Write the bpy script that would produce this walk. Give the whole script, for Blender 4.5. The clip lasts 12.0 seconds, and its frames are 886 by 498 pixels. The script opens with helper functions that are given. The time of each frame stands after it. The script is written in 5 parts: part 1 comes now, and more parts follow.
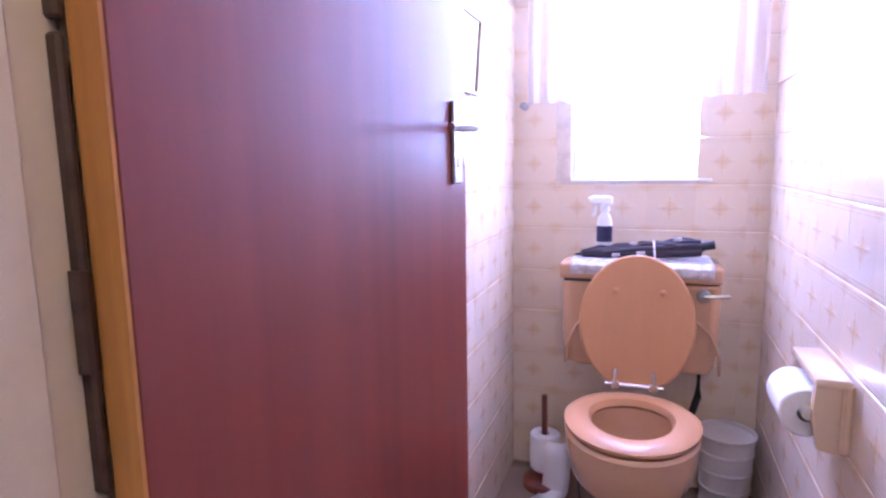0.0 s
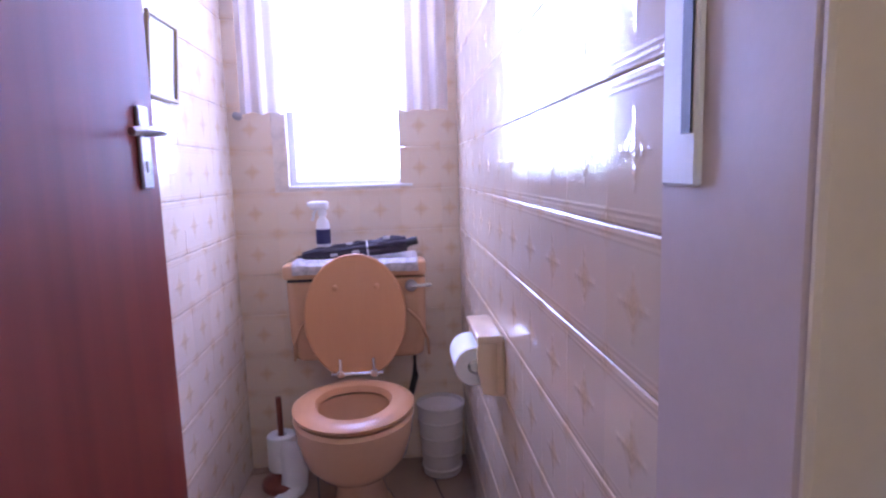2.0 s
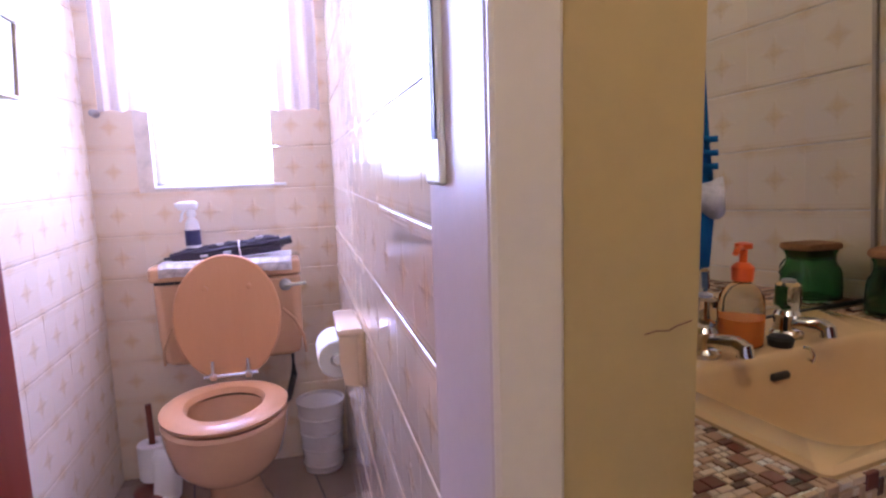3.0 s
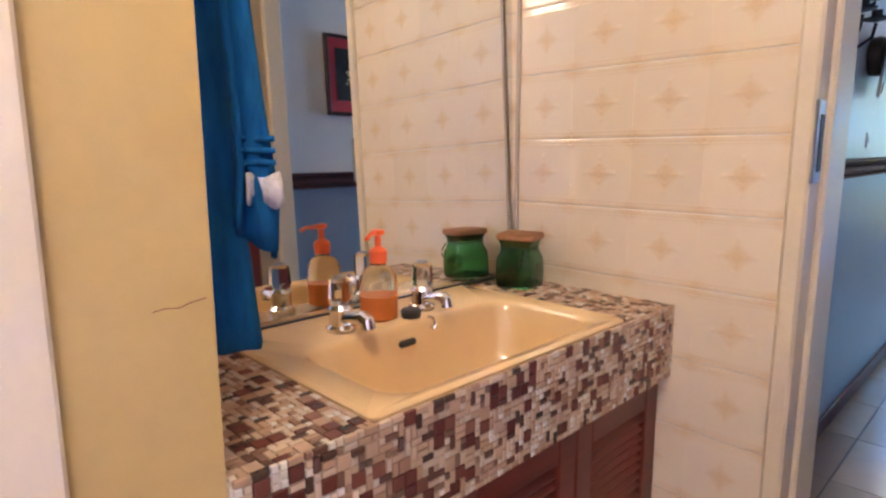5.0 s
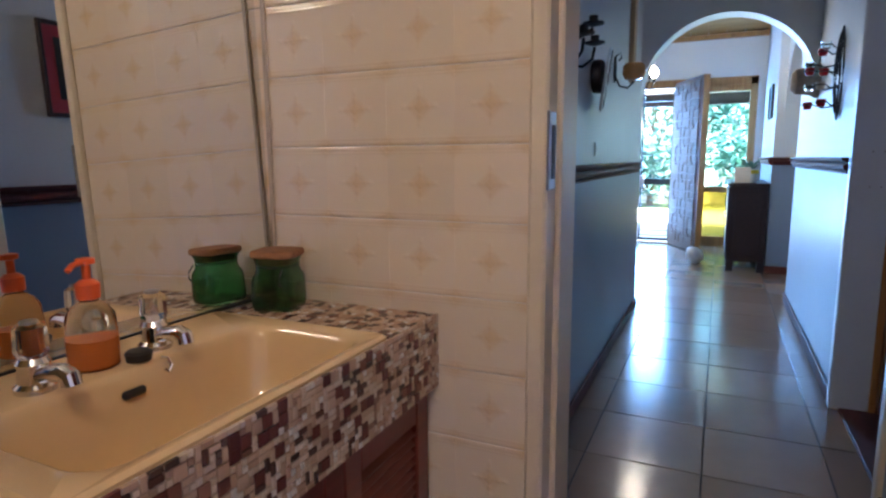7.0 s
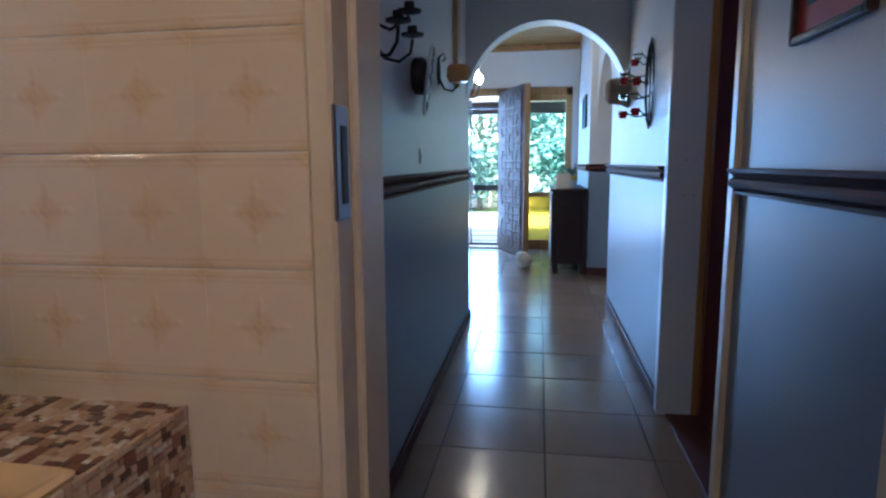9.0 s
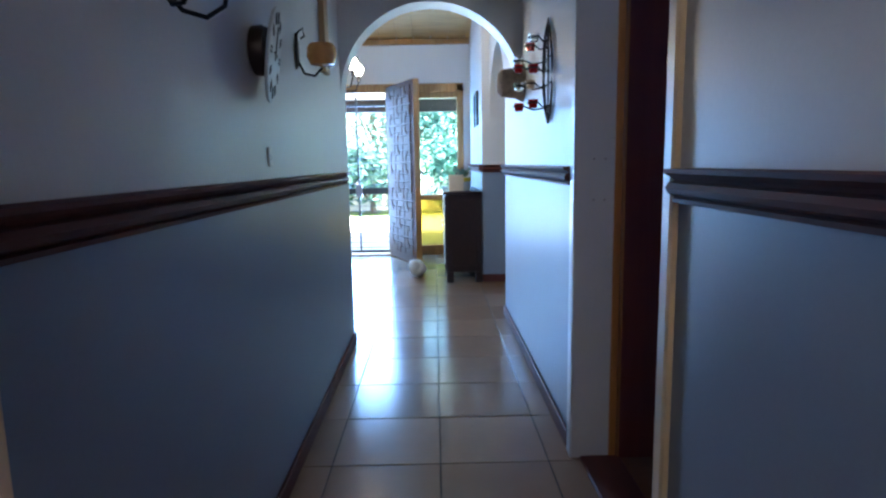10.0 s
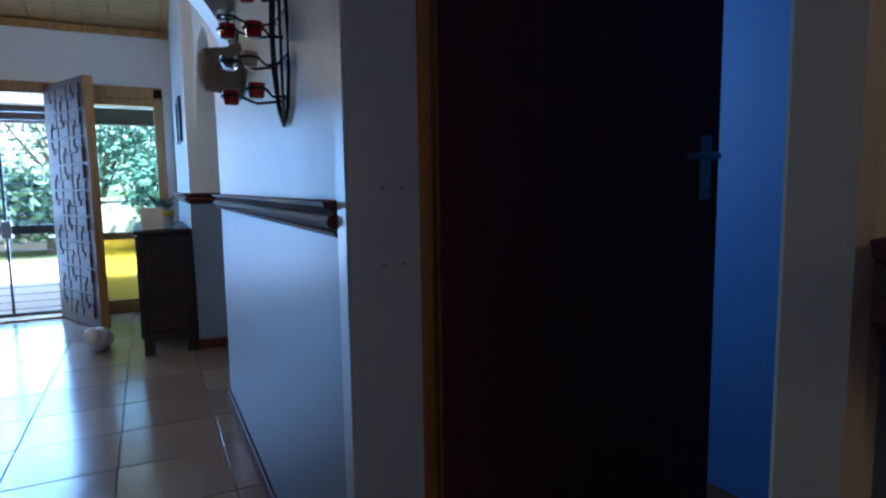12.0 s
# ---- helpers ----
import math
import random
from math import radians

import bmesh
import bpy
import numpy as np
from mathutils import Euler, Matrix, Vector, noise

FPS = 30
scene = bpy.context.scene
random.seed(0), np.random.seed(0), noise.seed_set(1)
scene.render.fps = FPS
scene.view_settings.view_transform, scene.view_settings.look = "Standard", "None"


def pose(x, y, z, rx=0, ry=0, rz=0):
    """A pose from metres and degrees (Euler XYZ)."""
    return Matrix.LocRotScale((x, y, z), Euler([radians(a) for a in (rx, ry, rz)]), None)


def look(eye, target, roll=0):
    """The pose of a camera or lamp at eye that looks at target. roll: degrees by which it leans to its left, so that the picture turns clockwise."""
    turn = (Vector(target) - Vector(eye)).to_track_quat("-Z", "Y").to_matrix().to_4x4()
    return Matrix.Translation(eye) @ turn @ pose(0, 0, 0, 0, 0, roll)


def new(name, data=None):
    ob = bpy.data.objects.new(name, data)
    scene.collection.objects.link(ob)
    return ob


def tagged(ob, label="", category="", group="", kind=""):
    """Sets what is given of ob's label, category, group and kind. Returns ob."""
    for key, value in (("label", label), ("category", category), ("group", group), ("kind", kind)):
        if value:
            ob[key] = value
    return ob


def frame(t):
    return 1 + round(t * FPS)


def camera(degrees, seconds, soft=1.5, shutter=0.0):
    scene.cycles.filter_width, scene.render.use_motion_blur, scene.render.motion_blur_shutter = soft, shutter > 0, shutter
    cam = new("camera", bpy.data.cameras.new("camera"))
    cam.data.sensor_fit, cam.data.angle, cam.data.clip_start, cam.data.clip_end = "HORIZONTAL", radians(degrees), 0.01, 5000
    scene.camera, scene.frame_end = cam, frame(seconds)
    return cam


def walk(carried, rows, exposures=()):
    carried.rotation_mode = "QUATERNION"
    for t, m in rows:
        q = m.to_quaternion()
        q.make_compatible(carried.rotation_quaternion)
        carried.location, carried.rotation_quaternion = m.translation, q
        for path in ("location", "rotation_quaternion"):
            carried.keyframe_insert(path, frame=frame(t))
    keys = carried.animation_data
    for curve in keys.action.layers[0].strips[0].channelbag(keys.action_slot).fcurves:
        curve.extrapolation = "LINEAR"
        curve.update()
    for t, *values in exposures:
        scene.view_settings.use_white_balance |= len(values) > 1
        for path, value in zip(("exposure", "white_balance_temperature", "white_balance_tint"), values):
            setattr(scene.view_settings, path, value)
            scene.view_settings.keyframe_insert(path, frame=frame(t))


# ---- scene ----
cam = camera(73.9, 12.0, soft=2.4, shutter=0.0)
# the toilet stands askew to the corridor: its own axes in the world
TM = Matrix.Translation((0.105, 0.006, 0)) @ Matrix.Rotation(radians(-9.385), 4, "Z") @ Matrix.Translation((-0.3346, 0.0647, 0))
EARLY = [
    (0.0, -0.010, 0.240, 1.131, 19.52, -8.38, 0.89),
    (0.5, 0.012, 0.216, 1.126, 12.70, -8.21, 1.21),
    (1.0, 0.037, 0.198, 1.118, 6.29, -8.01, 1.49),
    (1.5, 0.075, 0.174, 1.110, 0.82, -7.74, 1.67),
    (2.0, 0.112, 0.144, 1.109, -4.43, -7.63, 1.69),
    (2.5, 0.159, 0.110, 1.106, -9.44, -7.60, 1.75),
]
LATE = [
    (4.5, (0.105, 0.006, 1.117), (1.307, 1.568, 0.782), -0.8),
    (5.0, (0.142, -0.020, 1.109), (1.520, 1.392, 0.787), -0.2),
    (5.5, (0.161, -0.037, 1.107), (1.686, 1.218, 0.793), -0.1),
    (6.0, (0.182, -0.036, 1.109), (1.823, 1.064, 0.799), -0.2),
    (6.5, (0.198, -0.033, 1.109), (1.922, 0.931, 0.799), -0.2),
    (7.0, (0.246, -0.016, 1.112), (2.037, 0.820, 0.810), -0.4),
    (7.2, (0.270, -0.004, 1.115), (2.084, 0.782, 0.814), -0.4),
    (9.0, (0.597, 0.019, 1.124), (2.551, 0.338, 0.836), -0.4),
    (9.5, (0.839, -0.006, 1.130), (2.814, 0.119, 0.841), -0.6),
    (10.0, (1.120, -0.018, 1.124), (3.099, -0.042, 0.836), -1.0),
    (10.5, (1.408, -0.066, 1.128), (3.375, -0.288, 0.839), -0.9),
    (11.0, (1.723, -0.138, 1.140), (3.665, -0.530, 0.866), -0.8),
    (11.5, (1.954, -0.154, 1.128), (3.850, -0.739, 0.884), -0.7),
    (12.0, (2.187, -0.190, 1.132), (3.965, -1.080, 0.919), -0.8),
]
walk(cam, [(t, TM @ pose(x, y, z, 90 + pitch, roll, yaw)) for t, x, y, z, yaw, pitch, roll in EARLY]
     + [(t, look(e, g, r)) for t, e, g, r in LATE],
     exposures=[(0.0, 3.62, 5700, 10), (1.5, 2.92, 5700, 10), (2.0, 2.85, 5750, 10), (2.5, 3.05, 6000, 10), (4.5, 4.52, 6300, 10), (5.0, 4.72, 6300, 10), (6.0, 4.45, 6150, 10),
                (7.0, 3.62, 6000, 10), (9.0, 3.08, 6050, 10), (9.5, 3.15, 6100, 10), (10.0, 3.5, 6300, 10), (10.5, 3.4, 6200, 10), (11.5, 2.75, 6050, 10), (12.0, 2.38, 6150, 10)])

# ---- light ----
world = bpy.data.worlds.new("sky")
scene.world = world
world.use_nodes = True
wn = world.node_tree
sky = wn.nodes.new("ShaderNodeTexSky")
sky.sky_type, sky.sun_disc = "NISHITA", False
sky.sun_elevation, sky.sun_rotation = radians(66.6), radians(256)
wn.links.new(sky.outputs["Color"], wn.nodes["Background"].inputs["Color"])
wn.nodes["Background"].inputs["Strength"].default_value = 0.15


def lamp(name, kind, energy, colour, m, **settings):
    data = bpy.data.lights.new(name, kind)
    data.energy, data.color = energy, colour
    ob = new(name, data)
    ob.matrix_world = m
    return data


sun = lamp("sun", "SUN", 5.0, (1.0, 0.95, 0.88), look((-4, -1, 9.5), (0, 0, 0)))
sun.angle = radians(0.5)
# daylight in the openings
a = lamp("toilet_daylight", "AREA", 5.5, (0.42, 0.46, 1.0), TM @ look((-0.055, 2.36, 1.65), (-0.05, 0.5, 1.0)))
a.shape, a.size, a.size_y = "RECTANGLE", 0.42, 1.1
a = lamp("entrance_daylight", "AREA", 18.0, (0.22, 0.49, 1.0), look((8.75, 0.92, 1.05), (4.0, 0.6, 0.7)))
a.shape, a.size, a.size_y = "RECTANGLE", 0.9, 1.8
# added blue fill before the bedroom's east wall, which has no window
a = lamp("bedroom_fill", "AREA", 1.6, (0.30, 0.56, 1.0), look((4.46, -1.35, 1.5), (3.2, -2.0, 1.2)))
a.shape, a.size, a.size_y = "RECTANGLE", 0.9, 1.0
# lamp under the lobby's ceiling
a = lamp("lobby_lamp", "POINT", 1.5, (1.0, 0.81, 0.58), Matrix.Translation((-0.04, 0.0, 2.22)))
a.shadow_soft_size = 0.09
# ---- materials ----
def nodes(name):
    m = bpy.data.materials.new(name)
    m.use_nodes = True
    t = m.node_tree
    return m, t, t.nodes["Principled BSDF"]


def add(t, kind, **values):
    n = t.nodes.new(kind)
    for key, v in values.items():
        n.inputs[key.replace("_", " ")].default_value = v
    return n


def maths(t, op, a, b=0.0, c=None):
    n = t.nodes.new("ShaderNodeMath")
    n.operation = op
    for i, v in enumerate((a, b) if c is None else (a, b, c)):
        if isinstance(v, (int, float)):
            n.inputs[i].default_value = v
        else:
            t.links.new(v, n.inputs[i])
    return n.outputs[0]


def ramp(t, fac, stops):
    n = t.nodes.new("ShaderNodeValToRGB")
    e = n.color_ramp.elements
    while len(e) < len(stops):
        e.new(0.5)
    for k, (p, c) in zip(e, stops):
        k.position, k.color = p, (*c, 1)
    t.links.new(fac, n.inputs["Fac"])
    return n.outputs["Color"]


def mix(t, fac, a, b):
    n = t.nodes.new("ShaderNodeMix")
    n.data_type = "RGBA"
    for k, v in (("Factor", fac), ("A", a), ("B", b)):
        s = n.inputs[k] if k == "Factor" else [i for i in n.inputs if i.name == k and i.type == "RGBA"][0]
        if isinstance(v, (int, float)):
            s.default_value = v
        elif isinstance(v, tuple):
            s.default_value = (*v, 1)
        else:
            t.links.new(v, s)
    return [o for o in n.outputs if o.type == "RGBA"][0]


def noise_fac(t, scale, stretch=(1, 1, 1), detail=4.0, coord="Object"):
    co = t.nodes.new("ShaderNodeTexCoord")
    mp = t.nodes.new("ShaderNodeMapping")
    mp.inputs["Scale"].default_value = stretch
    t.links.new(co.outputs[coord], mp.inputs["Vector"])
    n = add(t, "ShaderNodeTexNoise", Scale=scale, Detail=detail)
    t.links.new(mp.outputs["Vector"], n.inputs["Vector"])
    return n.outputs["Fac"]


def bump(t, p, height, strength, distance=0.002):
    n = add(t, "ShaderNodeBump", Strength=strength, Distance=distance)
    t.links.new(height, n.inputs["Height"])
    t.links.new(n.outputs["Normal"], p.inputs["Normal"])


def scaled(c, k):
    return tuple(min(1.0, v * k) for v in c)


def surface(name, colour, rough=0.5, metal=0.0, vary=0.12, scale=6.0, stretch=(1, 1, 1), grain=60.0, relief=0.15, spots=None, coat=0.0, spec=0.5):
    """A painted, stone or metal surface: broad stains and fine grain in colour, gloss and relief."""
    m, t, p = nodes(name)
    broad, fine = noise_fac(t, scale, stretch), noise_fac(t, grain, stretch, 6.0)
    f = maths(t, "ADD", maths(t, "MULTIPLY", broad, 0.65), maths(t, "MULTIPLY", fine, 0.35))
    col = ramp(t, f, [(0.3, scaled(colour, 1 - vary)), (0.5, colour), (0.72, scaled(colour, 1 + vary * 0.7))])
    if spots:
        s = maths(t, "GREATER_THAN", noise_fac(t, spots[1], stretch, 2.0), spots[2])
        col = mix(t, maths(t, "MULTIPLY", s, 0.6), col, spots[0])
    t.links.new(col, p.inputs["Base Color"])
    r = maths(t, "ADD", maths(t, "MULTIPLY", broad, 0.16), rough - 0.08)
    t.links.new(r, p.inputs["Roughness"])
    p.inputs["Metallic"].default_value = metal
    p.inputs["Coat Weight"].default_value = coat
    p.inputs["Specular IOR Level"].default_value = spec
    if relief:
        bump(t, p, fine, relief)
    return m


def wood(name, dark, light, rough=0.4, along=(14, 14, 0.9), scale=3.0, coat=0.0, relief=0.1, streak=40.0):
    m, t, p = nodes(name)
    a, b = noise_fac(t, scale, along, 5.0), noise_fac(t, streak, along, 3.0)
    f = maths(t, "ADD", maths(t, "MULTIPLY", a, 0.75), maths(t, "MULTIPLY", b, 0.25))
    t.links.new(ramp(t, f, [(0.3, dark), (0.5, scaled([(u + v) / 2 for u, v in zip(dark, light)], 1)), (0.7, light)]), p.inputs["Base Color"])
    t.links.new(maths(t, "ADD", maths(t, "MULTIPLY", a, 0.2), rough - 0.1), p.inputs["Roughness"])
    p.inputs["Coat Weight"].default_value = coat
    if relief:
        bump(t, p, b, relief, 0.001)
    return m


def glass(name, colour, rough=0.0, ior=1.45):
    m, t, p = nodes(name)
    p.inputs["Base Color"].default_value = (*colour, 1)
    p.inputs["Roughness"].default_value = rough
    p.inputs["IOR"].default_value = ior
    p.inputs["Transmission Weight"].default_value = 1.0
    return m


def glow(name, colour, strength):
    m, t, p = nodes(name)
    p.inputs["Base Color"].default_value = (*colour, 1)
    p.inputs["Emission Color"].default_value = (*colour, 1)
    p.inputs["Emission Strength"].default_value = strength
    return m


def tile_material(name, base, motif, rough):
    """Glazed wall tile with a four-pointed flower in its middle, soft petals in its corners and a raised glaze."""
    m, t, p = nodes(name)
    co = t.nodes.new("ShaderNodeTexCoord")
    sep = t.nodes.new("ShaderNodeSeparateXYZ")
    t.links.new(co.outputs["Object"], sep.inputs[0])
    x, y = maths(t, "ABSOLUTE", sep.outputs["X"]), maths(t, "ABSOLUTE", sep.outputs["Y"])
    n = maths(t, "MULTIPLY", maths(t, "SUBTRACT", noise_fac(t, 55.0), 0.5), 0.024)

    def clamped(v):
        return maths(t, "MINIMUM", maths(t, "MAXIMUM", v, 0.0), 1.0)

    def ridge(v, at, width):
        return clamped(maths(t, "SUBTRACT", 1.0, maths(t, "DIVIDE", maths(t, "ABSOLUTE", maths(t, "SUBTRACT", v, at)), width)))
    s = maths(t, "ADD", maths(t, "POWER", x, 0.80), maths(t, "POWER", y, 0.80))
    star = clamped(maths(t, "SUBTRACT", 1.9, maths(t, "MULTIPLY", maths(t, "ADD", s, n), 25.0)))
    heart = ridge(maths(t, "ADD", x, y), 0.015, 0.004)
    star = maths(t, "MAXIMUM", maths(t, "SUBTRACT", star, maths(t, "MULTIPLY", heart, 0.30)), 0.0)
    u, v = maths(t, "SUBTRACT", 0.075, x), maths(t, "SUBTRACT", 0.075, y)
    corner = clamped(maths(t, "MULTIPLY_ADD", maths(t, "ADD", maths(t, "MAXIMUM", u, 0.0), maths(t, "MULTIPLY", maths(t, "MAXIMUM", v, 0.0), 1.6)), -26.0, 1.25))
    band = maths(t, "MULTIPLY", maths(t, "GREATER_THAN", y, 0.058), 0.14)
    f = clamped(maths(t, "ADD", maths(t, "MULTIPLY", star, 0.70), maths(t, "ADD", maths(t, "MULTIPLY", corner, 0.52), band)))
    # raised glaze: a beaded cross, petals in the corners, two ridges along the edges
    beads = maths(t, "MULTIPLY_ADD", maths(t, "SINE", maths(t, "MULTIPLY", maths(t, "MAXIMUM", x, y), 420.0)), 0.35, 0.65)
    cross = maths(t, "MULTIPLY", clamped(maths(t, "SUBTRACT", 1.0, maths(t, "MULTIPLY", maths(t, "MINIMUM", x, y), 150.0))), beads)
    cross = maths(t, "MULTIPLY", cross, maths(t, "LESS_THAN", maths(t, "MAXIMUM", x, y), 0.042))
    petal = maths(t, "MULTIPLY", corner, maths(t, "MULTIPLY_ADD", maths(t, "SINE", maths(t, "MULTIPLY", maths(t, "ADD", u, v), 380.0)), 0.4, 0.6))
    edges = maths(t, "ADD", ridge(y, 0.0600, 0.0030), ridge(y, 0.0670, 0.0030))
    relief = maths(t, "ADD", maths(t, "ADD", maths(t, "MULTIPLY", cross, 0.6), maths(t, "MULTIPLY", star, 0.5)), maths(t, "ADD", maths(t, "MULTIPLY", petal, 0.55), maths(t, "MULTIPLY", edges, 0.28)))
    info = t.nodes.new("ShaderNodeObjectInfo")
    tint = ramp(t, info.outputs["Random"], [(0.0, scaled(base, 0.95)), (1.0, scaled(base, 1.03))])
    cloud = mix(t, maths(t, "MULTIPLY", noise_fac(t, 24.0), 0.35), tint, scaled(motif, 1.25))
    t.links.new(mix(t, f, cloud, motif), p.inputs["Base Color"])
    p.inputs["Roughness"].default_value = rough
    p.inputs["Coat Weight"].default_value = 0.3
    p.inputs["Coat Roughness"].default_value = 0.03
    bump(t, p, maths(t, "ADD", relief, maths(t, "MULTIPLY", noise_fac(t, 16.0), 0.30)), 0.5, 0.0022)
    return m


def varied(name, stops, rough, relief=0.1, grain=30.0, coat=0.0):
    """Loose pieces that differ one from another."""
    m, t, p = nodes(name)
    info = t.nodes.new("ShaderNodeObjectInfo")
    c = ramp(t, info.outputs["Random"], stops)
    n = noise_fac(t, grain)
    c = mix(t, maths(t, "MULTIPLY", n, 0.35), c, tuple(0.55 * v for v in stops[len(stops) // 2][1]))
    t.links.new(c, p.inputs["Base Color"])
    t.links.new(maths(t, "ADD", maths(t, "MULTIPLY", n, 0.14), rough - 0.07), p.inputs["Roughness"])
    p.inputs["Coat Weight"].default_value = coat
    p.inputs["Coat Roughness"].default_value = 0.16
    if relief:
        bump(t, p, n, relief)
    return m


